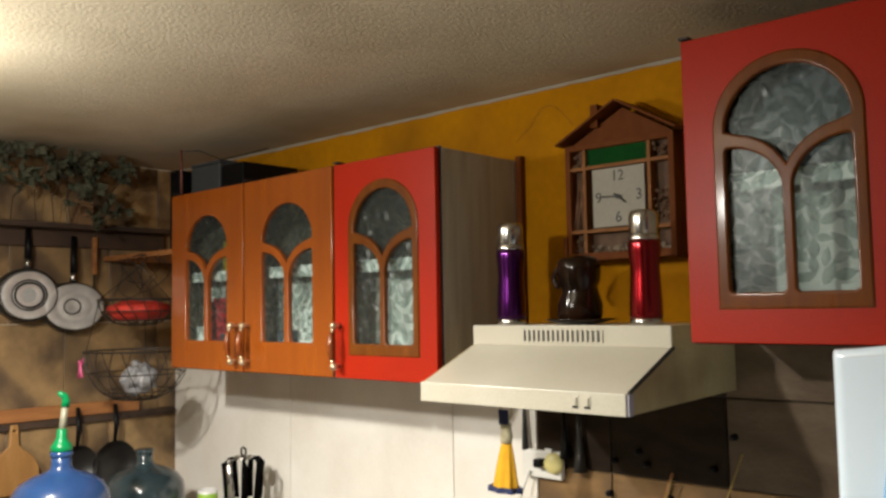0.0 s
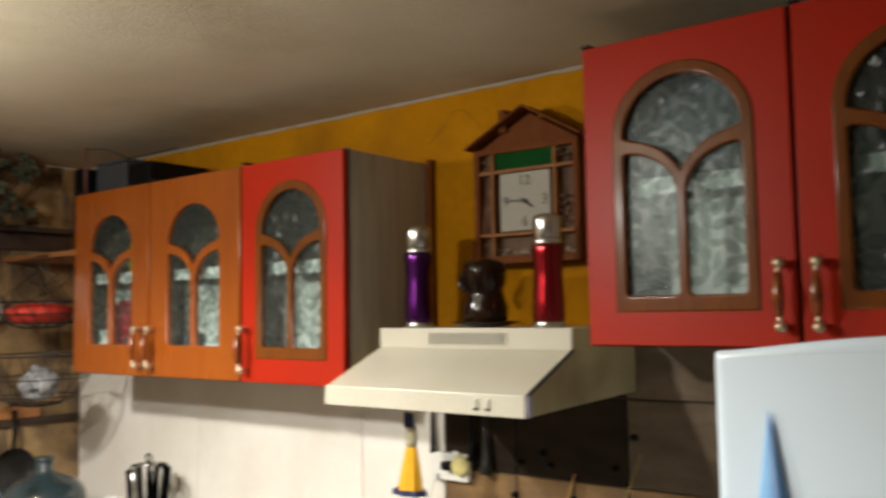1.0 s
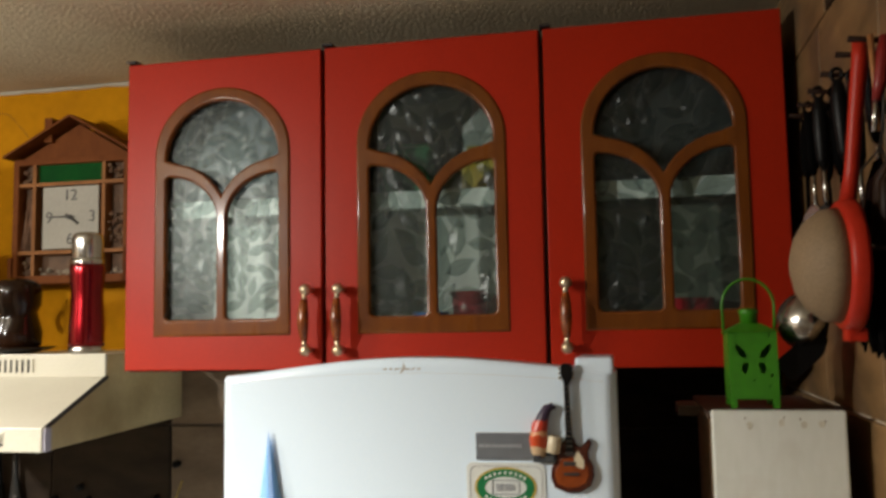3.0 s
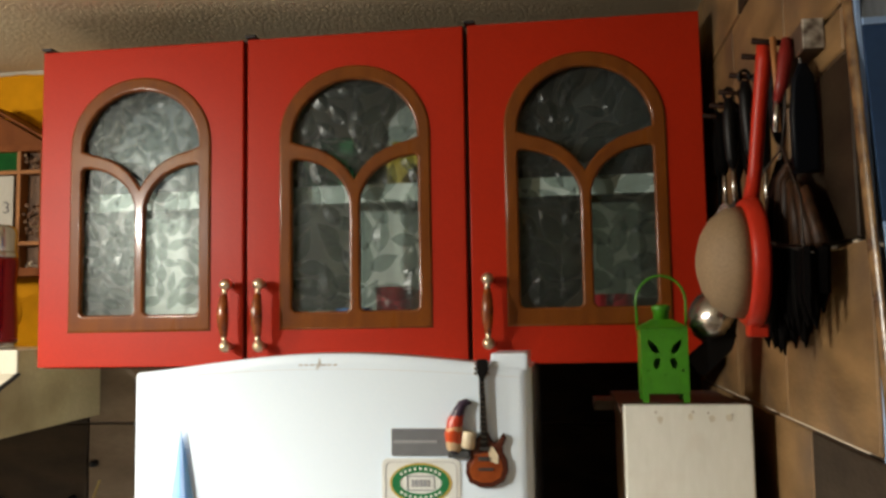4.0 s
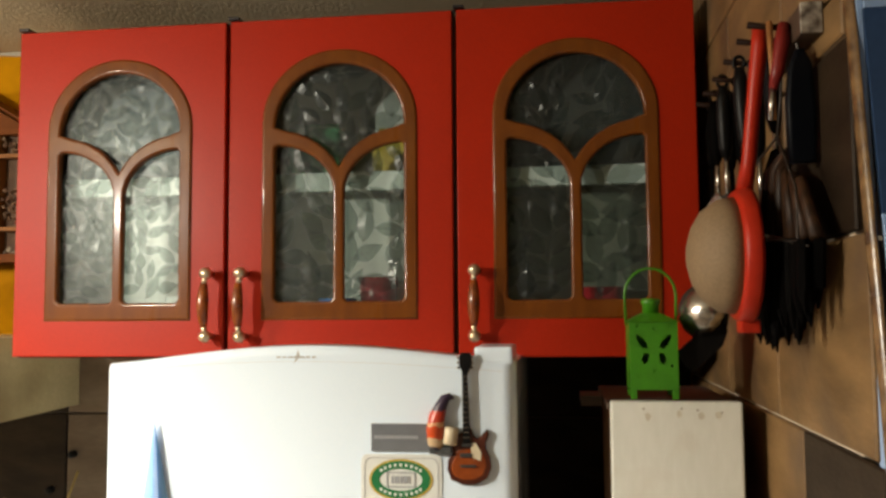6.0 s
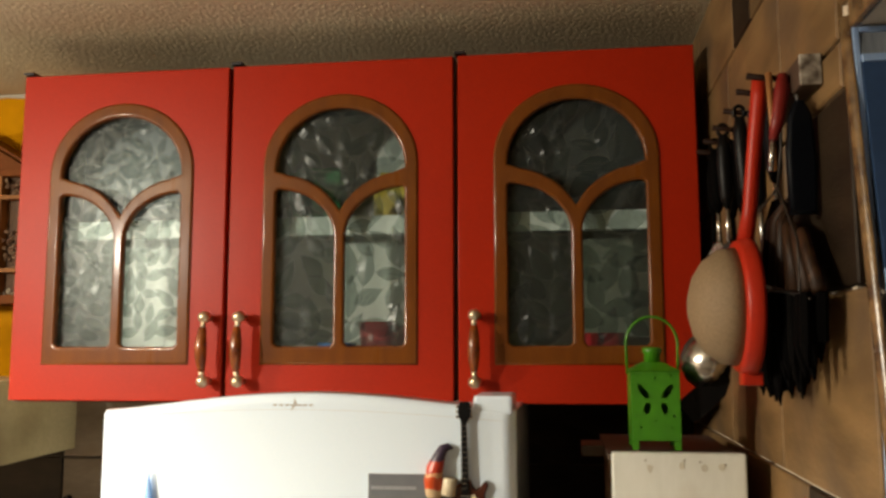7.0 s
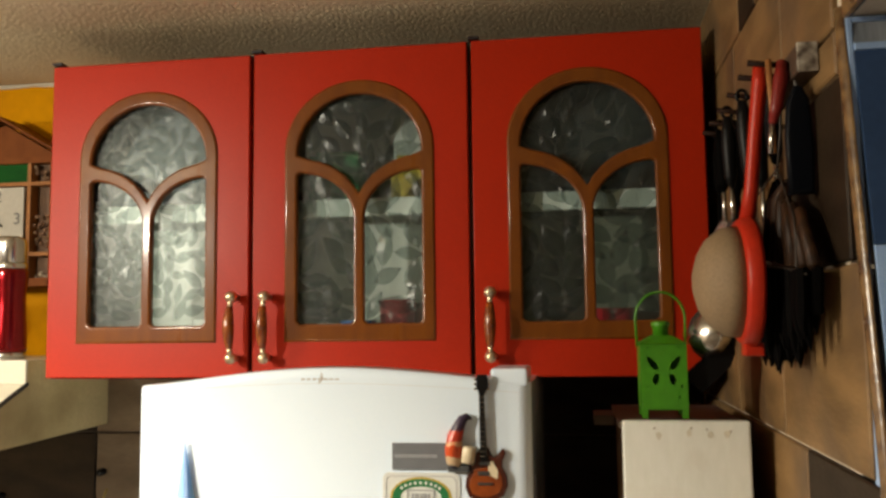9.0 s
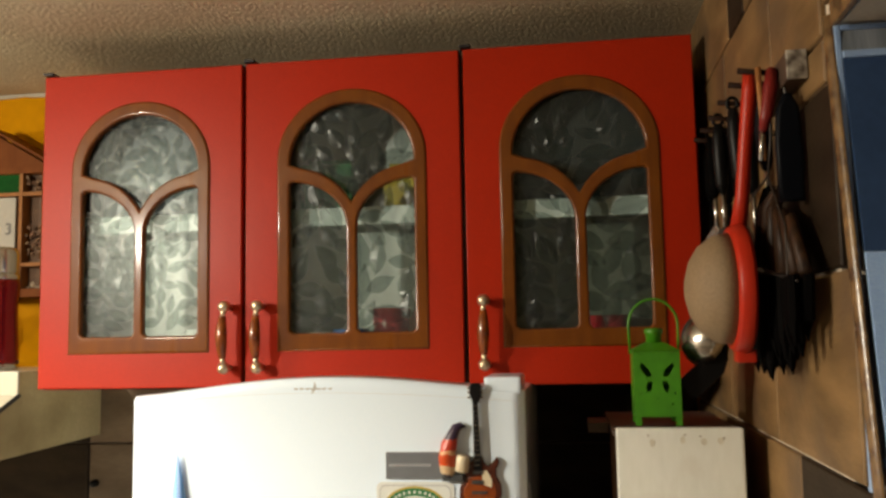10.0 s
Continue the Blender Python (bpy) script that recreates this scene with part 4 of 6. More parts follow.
body = [(-0.0245, 0.018), (-0.020, 0.006), (-0.006, 0.0), (0.010, 0.001), (0.0225, 0.008), (0.0275, 0.021), (0.0265, 0.034), (0.0215, 0.044), (0.0215, 0.052),
        (0.0255, 0.062), (0.0225, 0.067), (0.0165, 0.060), (0.011, 0.056), (0.0075, 0.060), (0.004, 0.068), (-0.003, 0.068), (-0.010, 0.062), (-0.0165, 0.056), (-0.0185, 0.047), (-0.018, 0.039), (-0.0235, 0.030)]
YG = FY - 0.0038
GM = front(0.862, YG + 0.001, 1.337)
part("body", plate([[(a * 1.06, b) for a, b in body[::-1]]], 0.007, 0.002, GM), material("dark_sunburst_edge", (0.06, 0.012, 0.005), 0.25, spread=0.2, coat=0.3), guitar)
part("amber_top", plate([[(a * 0.84, 0.006 + b * 0.76) for a, b in body[::-1] if b < 0.056]], 0.0080, 0.0015, GM), SUNBURST, guitar, "amber centre of the top")
part("rim", plate([[(a * 1.03, b * 1.02 - 0.0006) for a, b in body[::-1]]], 0.005, 0.0005, GM), BLACK_PLASTIC, guitar, "dark shaded rim")
part("neck", plate([[(-0.0055, 0.052), (0.0035, 0.052), (0.0005, 0.140), (-0.0060, 0.140)]], 0.006, 0.001, front(0.862, YG - 0.0035, 1.337)), BLACK_PLASTIC, guitar)
part("headstock", plate([[(-0.0060, 0.137), (0.0015, 0.137), (0.0060, 0.147), (0.0058, 0.157), (0.0035, 0.162), (-0.0075, 0.162), (-0.0098, 0.157), (-0.0095, 0.147)]], 0.007, 0.001, front(0.862, YG - 0.001, 1.337)), BLACK_PLASTIC, guitar)
pegs = bmesh.new()
for k in range(3):
    for x in (-0.0105, 0.0055):
        box(0.862 + x - 0.002, 0.862 + x + 0.002, YG - 0.006, YG - 0.003, 1.337 + 0.142 + k * 0.006, 1.337 + 0.1455 + k * 0.006, 0.0008, bm=pegs)
part("tuning_pegs", pegs, STEEL, guitar, "steel tuning pegs")
frets = bmesh.new()
for k in range(13):
    z = 0.058 + 0.0062 * k
    box(0.862 - 0.0052, 0.862 + 0.002, YG - 0.0101, YG - 0.0094, 1.337 + z, 1.337 + z + 0.0008, bm=frets)
part("frets", frets, STEEL, guitar, "fine steel frets")
part("pickguard", plate([[(0.005, 0.034), (0.016, 0.030), (0.017, 0.040), (0.010, 0.052), (0.004, 0.050)]], 0.001, 0, front(0.862, YG - 0.0069, 1.337)), IVORY, guitar, "ivory pickguard")
bm = box(0.862 - 0.009, 0.862 + 0.006, YG - 0.0092, YG - 0.0060, 1.337 + 0.034, 1.337 + 0.039, 0.0006)
box(0.862 - 0.009, 0.862 + 0.010, YG - 0.0092, YG - 0.0060, 1.337 + 0.022, 1.337 + 0.025, 0.0006, bm=bm)
box(0.862 - 0.007, 0.862 + 0.006, YG - 0.0092, YG - 0.0060, 1.337 + 0.047, 1.337 + 0.051, 0.0006, bm=bm)
part("pickups", bm, INK, guitar, "black pickups and bridge")

# small carved souvenir: one plain mesh
def souvenir_paint():
    """Dark foot, cream belly, orange back and dark top, blotched along the figure's height."""
    m = material("orange_white_souvenir_paint", (0.46, 0.05, 0.008), 0.35, spread=0.1)
    nt, links = nodes_of(m)
    geo, sep, ramp, grain = nt.new("ShaderNodeNewGeometry"), nt.new("ShaderNodeSeparateXYZ"), nt.new("ShaderNodeValToRGB"), nt.new("ShaderNodeTexNoise")
    grain.inputs["Scale"].default_value = 90
    add = nt.new("ShaderNodeMath")
    add.operation = "MULTIPLY_ADD"
    add.inputs[1].default_value = 0.014
    height = nt.new("ShaderNodeMapRange")
    height.inputs["From Min"].default_value, height.inputs["From Max"].default_value = 1.380, 1.452
    links.new(geo.outputs["Position"], sep.inputs[0])
    links.new(geo.outputs["Position"], grain.inputs["Vector"])
    links.new(grain.outputs[0], add.inputs[0])
    links.new(sep.outputs[2], add.inputs[2])
    links.new(add.outputs[0], height.inputs[0])
    links.new(height.outputs[0], ramp.inputs[0])
    ramp.color_ramp.interpolation = "CONSTANT"
    stops = ((0.0, (0.03, 0.025, 0.05)), (0.14, (0.55, 0.40, 0.24)), (0.30, (0.50, 0.06, 0.010)), (0.50, (0.60, 0.32, 0.16)), (0.57, (0.42, 0.035, 0.012)), (0.76, (0.035, 0.022, 0.045)))
    while len(ramp.color_ramp.elements) < len(stops):
        ramp.color_ramp.elements.new(0.5)
    for e, (at, col) in zip(ramp.color_ramp.elements, stops):
        e.position, e.color = at, (*col, 1)
    links.new(ramp.outputs[0], nt["Principled BSDF"].inputs["Base Color"])
    return m


YS2 = FY - 0.0062
bm = tube([(0.826, YS2 - 0.004, 1.380), (0.823, YS2 - 0.005, 1.388), (0.822, YS2 - 0.006, 1.404), (0.824, YS2 - 0.006, 1.420), (0.829, YS2 - 0.005, 1.433), (0.834, YS2 - 0.005, 1.442), (0.840, YS2 - 0.004, 1.445), (0.846, YS2 - 0.004, 1.443)],
          0.01, 12, radii=[0.006, 0.0105, 0.0115, 0.0105, 0.0075, 0.0065, 0.0045, 0.001])
lone("souvenir_magnet", bm, souvenir_paint(), "small orange, cream and dark painted souvenir magnet on the fridge", "magnet", smooth=True)
lone("drum_magnet", lathe([(0.008, 0), (0.009, 0.002), (0.009, 0.019), (0.008, 0.021)], (0.840, YF - 0.006, 1.387), (0.15, 0, 1), 16), IVORY, "small ivory drum-shaped magnet", "magnet", smooth=True)
bm = box(0.815, 0.842, YF - 0.008, YF + 0.001, 1.375, 1.384, 0.001)
lone("dark_magnet", bm, GREY_BOX, "small dark magnet under the souvenir", "magnet")
pennant = thing("paper_cone", (0.458, YF, 1.19), "sky blue paper cone stuck on the fridge door", "paper cone")
bm = bmesh.new()
apex = bm.verts.new((0.4525, YF - 0.001, 1.410))
rim = [bm.verts.new((0.459 + 0.037 * math.cos(math.pi * i / 10), YF + 0.001 - 0.022 * math.sin(math.pi * i / 10), 1.19)) for i in range(11)]
for a, b in zip(rim, rim[1:]):
    bm.faces.new((a, b, apex))
bm.faces.new([apex, rim[0], rim[-1]])
bm.faces.new(rim[::-1])
bmesh.ops.recalc_face_normals(bm, faces=bm.faces[:])
part("shell", bm, BLUE_PAPER, pennant)
bm = bmesh.new()
f = [bm.verts.new(p) for p in ((0.4525, YF - 0.0035, 1.409), (0.4545, YF - 0.0035, 1.409), (0.478, YF - 0.0235, 1.19), (0.466, YF - 0.0235, 1.19))]
bm.faces.new(f)
bmesh.ops.solidify(bm, geom=bm.faces[:], thickness=0.001)
part("fold", bm, material("pale_blue_paper", (0.44, 0.62, 0.88), 0.5, spread=0.08), pennant, "paler folded edge")

# ---- narrow white cupboard by the tiled wall ----
CHIP = material("yellowed_paint_drip", (0.63, 0.61, 0.50), 0.4, spread=0.2, scale=60)
SX0, SX1, SYF, SZ = 1.038, 1.197, -0.330, 1.437
tower = thing("narrow_cupboard", ((SX0 + SX1) / 2, -0.2, 0), "narrow white painted cupboard with chipped edge, beside the tiles", "cupboard")
part("front_board", box(SX0, SX1, SYF, SYF + 0.018, 0.0, SZ, 0.003), WHITE_WOOD, tower)
part("side_board", box(SX0 + 0.002, SX0 + 0.018, SYF + 0.0185, -0.06, 0.0, SZ - 0.012), RAW_WOOD, tower)
part("side_board", box(SX1 - 0.018, SX1 - 0.002, SYF + 0.0185, -0.06, 0.0, SZ - 0.012), RAW_WOOD, tower)
# Top board and ledge coloured dark for the dim space behind the front.
part("top_board", box(SX0 - 0.004, SX1 - 0.001, SYF + 0.0185, -0.05, SZ - 0.0115, SZ - 0.004, 0.001), DARK_WOOD, tower, "wooden top board, darkened for the shade behind the front")
part("ledge", box(SX0 - 0.034, SX0 - 0.0045, -0.20, -0.12, SZ - 0.020, SZ - 0.006, 0.001), DARK_WOOD, tower, "plank jutting out at the back, darkened for shade")
nicks = bmesh.new()
r = random.Random(2)
for x in (1.083, 1.121, 1.147, 1.168):
    zc = SZ - 0.012 - r.uniform(0, 0.005)
    drip = [(x + (0.0035 + r.uniform(-0.001, 0.001)) * math.cos(a), zc + (0.006 if math.sin(a) < 0 else 0.003) * math.sin(a) * r.uniform(0.8, 1.2)) for a in [2 * math.pi * i / 9 for i in range(9)]]
    nicks.faces.new([nicks.verts.new((a, SYF - 0.0006, b)) for a, b in drip])
tagged(part("paint_drip", nicks, CHIP, tower, "raised yellowish paint drips over nail heads"), kind="stuff")
specks = bmesh.new()
for x in (1.078, 1.124, 1.143, 1.172):
    lathe([(0.0014, 0), (0.001, 0.0006)], (x, SYF - 0.0003, SZ - 0.007 - r.uniform(0, 0.006)), (0, -1, 0), 8, specks)
tagged(part("nail_mark", specks, MELAMINE, tower, "small brown nail marks"), kind="stuff")

# ---- green lantern ----
LX0, LX1, LY0, LY1 = 1.0655, 1.1255, -0.300, -0.240
lantern = thing("candle_lantern", ((LX0 + LX1) / 2, -0.268, SZ), "bright green tin lantern with butterfly cut-outs, on narrow cupboard", "lantern")
LB, LT = SZ + 0.012, SZ + 0.098
LC = (LX0 + LX1) / 2
upper = [(0.006, 0.053), (0.009, 0.060), (0.018, 0.068), (0.020, 0.064), (0.016, 0.056), (0.011, 0.051)]
lower = [(0.005, 0.046), (0.011, 0.047), (0.014, 0.040), (0.011, 0.033), (0.007, 0.037)]
holes = [[(LC + s * a * 1.12, LB + 0.049 + (b - 0.049) * 1.15) for a, b in wing] for wing in (upper, lower) for s in (1, -1)]
dots = [(0, 0.078), (-0.02, 0.081), (0.02, 0.081), (0, 0.024), (-0.019, 0.016), (0.019, 0.016), (-0.022, 0.030), (0.022, 0.030)]
holes += [oval(LC + a, LB + b, 0.0018, 0.0018, 8) for a, b in dots]
part("front_sheet", plate([rect(LX0, LB, LX1, LT)] + holes, 0.0012, 0, front(0, LY0 + 0.001, 0)), GREEN_TIN, lantern)
part("back_sheet", box(LX0, LX1, LY1 - 0.001, LY1, LB, LT), GREEN_TIN, lantern)
part("side_sheet", box(LX0 - 0.0004, LX0 + 0.0008, LY0 + 0.0015, LY1 - 0.0015, LB, LT), GREEN_TIN, lantern)
part("side_sheet", box(LX1 - 0.0008, LX1 + 0.0004, LY0 + 0.0015, LY1 - 0.0015, LB, LT), GREEN_TIN, lantern)
part("base", box(LX0, LX1, LY0 + 0.002, LY1 - 0.002, LB - 0.001, LB + 0.001), GREEN_TIN, lantern)
bm = bmesh.new()
b0 = [bm.verts.new(p) for p in ((LX0 - 0.003, LY0 - 0.003, LT), (LX1 + 0.003, LY0 - 0.003, LT), (LX1 + 0.003, LY1 + 0.003, LT), (LX0 - 0.003, LY1 + 0.003, LT))]
b1 = [bm.verts.new((LC + s * 0.012, -0.268 + q * 0.012, LT + 0.011)) for s, q in ((-1, -1), (1, -1), (1, 1), (-1, 1))]
for i in range(4):
    bm.faces.new((b0[i], b0[(i + 1) % 4], b1[(i + 1) % 4], b1[i]))
bm.faces.new(b0[::-1])
bm.faces.new(b1)
part("roof", bm, GREEN_TIN, lantern)
part("chimney", lathe([(0.0105, 0.0), (0.0105, 0.012), (0.0125, 0.014), (0.0125, 0.019), (0.009, 0.021)], (LC, -0.268, LT + 0.0095), seg=20), GREEN_TIN, lantern, smooth=True)
arc = [(LX0 - 0.002, -0.268, LT - 0.004)] + [(LC - (LC - LX0 + 0.003) * math.cos(math.pi * i / 16), -0.268, LT + 0.034 + 0.036 * math.sin(math.pi * i / 16)) for i in range(17)] + [(LX1 + 0.002, -0.268, LT - 0.004)]
part("handle", tube(arc, 0.0019, 8), GREEN_TIN, lantern, smooth=True)
for x in (LX0 + 0.004, LX1 - 0.004):
    for y in (LY0 + 0.003, LY1 - 0.003):
        part("leg", box(x - 0.004, x + 0.004, y - 0.002, y + 0.002, SZ, LB - 0.001), GREEN_TIN, lantern)

# ---- utensils on the tiled wall ----
PEG = material("dark_brown_pegs", (0.022, 0.009, 0.005), 0.6, spread=0.3, spec=0.1)
rack = thing("utensil_rail", (1.22, -0.45, 1.80), "dark wooden peg rail with flaking pale end, on the tiles", "peg rail")
part("rail", box(1.208, 1.2275, -0.5965, -0.15, 1.810, 1.839, 0.002), DARK_WOOD, rack)
part("end_block", box(1.2075, 1.2275, -0.600, -0.597, 1.8095, 1.8395, 0.001), material("flaking_white_block", (0.50, 0.47, 0.40), 0.6, second=(0.07, 0.05, 0.035), scale=90, spread=0.3), rack, "pale flaking end")
for y in (-0.558, -0.505, -0.43, -0.355, -0.285, -0.225):
    part("peg", tube([(1.209, y, 1.828), (1.190, y, 1.830), (1.168, y, 1.833)], 0.0035, 8, radii=[0.004, 0.003, 0.0035]), PEG, rack, smooth=True)

st = thing("strainer", (1.175, -0.51, 1.525), "red plastic strainer with a brown mesh bowl, hung from the rail", "strainer", "hanging utensils")
SC = Vector((1.171, -0.508, 1.606))
R = 0.068
part("rim", lathe([(R - 0.006, -0.001), (R + 0.001, -0.003), (R + 0.003, 0.001), (R, 0.011), (R - 0.002, 0.014), (R - 0.009, 0.015)], SC, (-1, 0, 0), 40, close=False), RED_PLASTIC, st, smooth=True)
bm = lathe([(R - 0.007, 0.013), (R * 0.86, 0.030), (R * 0.68, 0.046), (R * 0.46, 0.055), (R * 0.2, 0.060), (0.002, 0.061)], SC, (-1, 0, 0), 40)
part("mesh_bowl", bm, MESH_WIRE, st, "brown fine mesh bowl", True)
part("handle", tube([SC + Vector((-0.002, -0.006, R - 0.002)), SC + Vector((0.003, -0.010, R + 0.03)), SC + Vector((0.008, -0.018, R + 0.09)), SC + Vector((0.014, -0.024, R + 0.145)), SC + Vector((0.014, -0.026, R + 0.166))], 0.008, 10,
     radii=[0.009, 0.0075, 0.0075, 0.0085, 0.007]), RED_PLASTIC, st, smooth=True)
part("rest_hook", box(1.160, 1.180, -0.520, -0.498, 1.526, 1.540, 0.002), RED_PLASTIC, st)

ladle = thing("ladle", (1.19, -0.26, 1.50), "steel ladle hanging from the rail", "ladle", "hanging utensils")
LCn = Vector((1.170, -0.262, 1.548))
bm = lathe([(0.040, 0.0), (0.038, 0.012), (0.030, 0.026), (0.016, 0.034), (0.002, 0.036)], LCn, (-0.75, -0.35, 0.45), 24)
part("bowl", bm, STEEL, ladle, smooth=True)
part("handle", tube([LCn + Vector((0.022, 0.01, 0.034)), (1.205, -0.25, 1.66), (1.206, -0.245, 1.852)], 0.004, 8), STEEL, ladle, smooth=True)
spat = thing("spatula", (1.18, -0.27, 1.47), "black plastic spatula hanging askew", "spatula", "hanging utensils")
bm = bmesh.new()
tube([(1.185, -0.275, 1.525), (1.200, -0.27, 1.60), (1.204, -0.265, 1.70), (1.200, -0.262, 1.828)], 0.006, 8, bm)
part("handle", bm, BLACK_PLASTIC, spat, smooth=True)
m = Matrix.Translation((1.187, -0.278, 1.528)) @ Matrix.Rotation(radians(48), 4, "Y") @ Matrix(((1, 0, 0, 0), (0, 0, -1, 0), (0, 1, 0, 0), (0, 0, 0, 1)))
part("blade", plate([[(-0.006, 0.0), (0.006, 0.0), (0.016, -0.018), (0.017, -0.066), (0.013, -0.071), (-0.013, -0.071), (-0.017, -0.066), (-0.016, -0.018)]], 0.004, 0.001, m), BLACK_PLASTIC, spat)

SOOT = material("matt_black_nylon", (0.0018, 0.0015, 0.0014), 0.7, spread=0.3, spec=0.03, scale=30)


def hanging(name, x, y, ztop, zneck, zhead, zbot, width, mat, grip, label, lean=0.0):
    """A utensil on a peg: an eyelet, a swelling grip, a thin neck and a rounded head."""
    u = thing(name, (x, y, zbot), label, name.replace("_", " "), "hanging utensils")
    at = lambda z: (x + lean * (ztop - z), y, z)
    zs = [ztop - 0.012, ztop - 0.03, 0.5 * (ztop + zneck), zneck + 0.012, zneck]
    part("grip", tube([at(z) for z in zs], 0.008, 10, radii=[0.0055, 0.0085, 0.0095, 0.0080, 0.0045]), grip, u, smooth=True)
    ex, ey, ez = at(ztop - 0.006)
    part("eyelet", tube([(ex + 0.006 * math.cos(2 * math.pi * k / 12), ey, ez + 0.0075 * math.sin(2 * math.pi * k / 12)) for k in range(12)], 0.0022, 6, closed=True), grip, u, smooth=True)
    part("neck", tube([at(zneck + 0.002), at(zhead - 0.004)], 0.0032, 8), STEEL if grip is not mat else mat, u, smooth=True)
    hx, hy, hz = at(zhead)
    h, w = zhead - zbot, width / 2
    line = [(-0.004, 0), (-w * 0.7, -h * 0.12), (-w, -h * 0.35), (-w * 0.96, -h * 0.78), (-w * 0.62, -h * 0.97), (0, -h), (w * 0.62, -h * 0.97), (w * 0.96, -h * 0.78), (w, -h * 0.35), (w * 0.7, -h * 0.12), (0.004, 0)]
    m = Matrix.Translation((hx, hy, hz)) @ Matrix.Rotation(radians(-62), 4, "Z") @ Matrix(((1, 0, 0, 0), (0, 0, -1, 0), (0, 1, 0, 0), (0, 0, 0, 1)))
    part("head", plate([line[::-1]], 0.005, 0.0018, m), mat, u)


BLUISH = material("blue_black_plastic", (0.0025, 0.0035, 0.006), 0.45, spread=0.2, spec=0.10)
for args in (("turner", 1.190, -0.223, 1.834, 1.745, 1.690, 1.585, 0.060, SOOT, SOOT, "black slotted turner hanging on a peg", -0.02),
             ("serving_spoon", 1.182, -0.283, 1.834, 1.740, 1.700, 1.590, 0.055, STEEL, SOOT, "steel serving spoon with black grip, hanging on a peg", 0.02),
             ("pasta_fork", 1.198, -0.288, 1.832, 1.730, 1.680, 1.575, 0.055, SOOT, SOOT, "black pasta fork hanging on a peg", 0.02),
             ("slotted_spoon", 1.180, -0.353, 1.836, 1.735, 1.690, 1.580, 0.052, DARK_STEEL, BLACK_PLASTIC, "dark slotted spoon hanging on a peg", 0.02),
             ("nylon_spoon", 1.198, -0.357, 1.834, 1.725, 1.680, 1.560, 0.055, SOOT, SOOT, "black nylon spoon hanging on a peg", 0.03),
             ("carving_fork", 1.184, -0.433, 1.836, 1.730, 1.690, 1.550, 0.040, STEEL, BLACK_PLASTIC, "steel carving fork with black grip on a peg", 0.05),
             ("potato_masher", 1.200, -0.437, 1.832, 1.720, 1.670, 1.530, 0.060, SOOT, BLACK_PLASTIC, "black masher hanging on a peg", 0.02),
             ("broad_knife", 1.200, -0.508, 1.832, 1.735, 1.715, 1.520, 0.046, SOOT, BLUISH, "black broad blade hanging behind the red strainer", 0.03)):
    hanging(*args)

# a stout blue-black grip under the rail's end
grater = thing("knife_sharpener", (1.208, -0.572, 1.69), "blue-black plastic sharpener with a long grip under the rail", "sharpener", "hanging utensils")
part("grip", plate([[(-0.004, 0.112), (-0.011, 0.095), (-0.014, 0.06), (-0.013, 0.0), (0.012, 0.0), (0.014, 0.05), (0.011, 0.098), (0.004, 0.112)][::-1]], 0.012, 0.004, front(1.2125, -0.566, 1.690)), BLUISH, grater)
part("cord", tube([(1.2125, -0.570, 1.799), (1.211, -0.571, 1.8085)], 0.0015, 6), WIRE, grater)
peeler = thing("red_handle_peeler", (1.200, -0.56, 1.77), "dark red plastic peeler handle hanging on the rail", "peeler", "hanging utensils")
part("handle", tube([(1.2015, -0.562, 1.832), (1.199, -0.563, 1.812), (1.194, -0.564, 1.785), (1.189, -0.564, 1.766)], 0.008, 12, radii=[0.005, 0.0078, 0.0070, 0.004]), material("dark_red_plastic", (0.19, 0.014, 0.011), 0.4, spread=0.1, spec=0.3), peeler, smooth=True)
part("blade", tube([(1.189, -0.564, 1.768), (1.186, -0.564, 1.735)], 0.003, 8), STEEL, peeler, "steel blade", True)
lone("skewer", tube([(1.188, -0.562, 1.834), (1.189, -0.563, 1.79), (1.1895, -0.564, 1.735)], 0.003, 8, radii=[0.0034, 0.003, 0.0022]), PINE, "thin tan wooden stick hanging on a peg", "skewer", "hanging utensils", smooth=True)

# a whisk broom: stiff brown ribs gathered at the top, a pale tie, dark bristles below it
r = random.Random(31)
BRUSH_RIB = material("burnt_brown_ribs", (0.040, 0.017, 0.007), 0.5, second=(0.012, 0.006, 0.003), scale=30, spread=0.3, stretch=(1, 4, 0.4), spec=0.2, vary=0.45)
broom = thing("whisk_broom", (1.212, -0.52, 1.51), "dark brown whisk broom with a pale twisted tie, on the tiles", "broom", "hanging utensils")
N = 15
for k in range(N):
    f = k / (N - 1)
    xo = 1.208 - 0.006 * math.sin(math.pi * f) - 0.003 * (k % 2)
    p0 = (xo + 0.004, -0.540 - 0.008 * (f - 0.5), 1.716 - 0.045 * abs(f - 0.42) - 0.012 * f)
    p1 = (xo - 0.004, -0.400 - 0.215 * f, 1.688 - 0.018 * f) if 0.12 < f < 0.9 else (xo - 0.003, -0.405 - 0.205 * f, 1.682 - 0.014 * f)
    p2 = (xo - 0.003, -0.390 - 0.245 * f, 1.625 - 0.012 * f)
    part("rib", tube([p0, tuple(0.45 * a + 0.55 * b for a, b in zip(p0, p1)), p2], 0.006, 6, radii=[0.0022, 0.006, 0.0072]), BRUSH_RIB, broom, smooth=True)
bristles = bmesh.new()
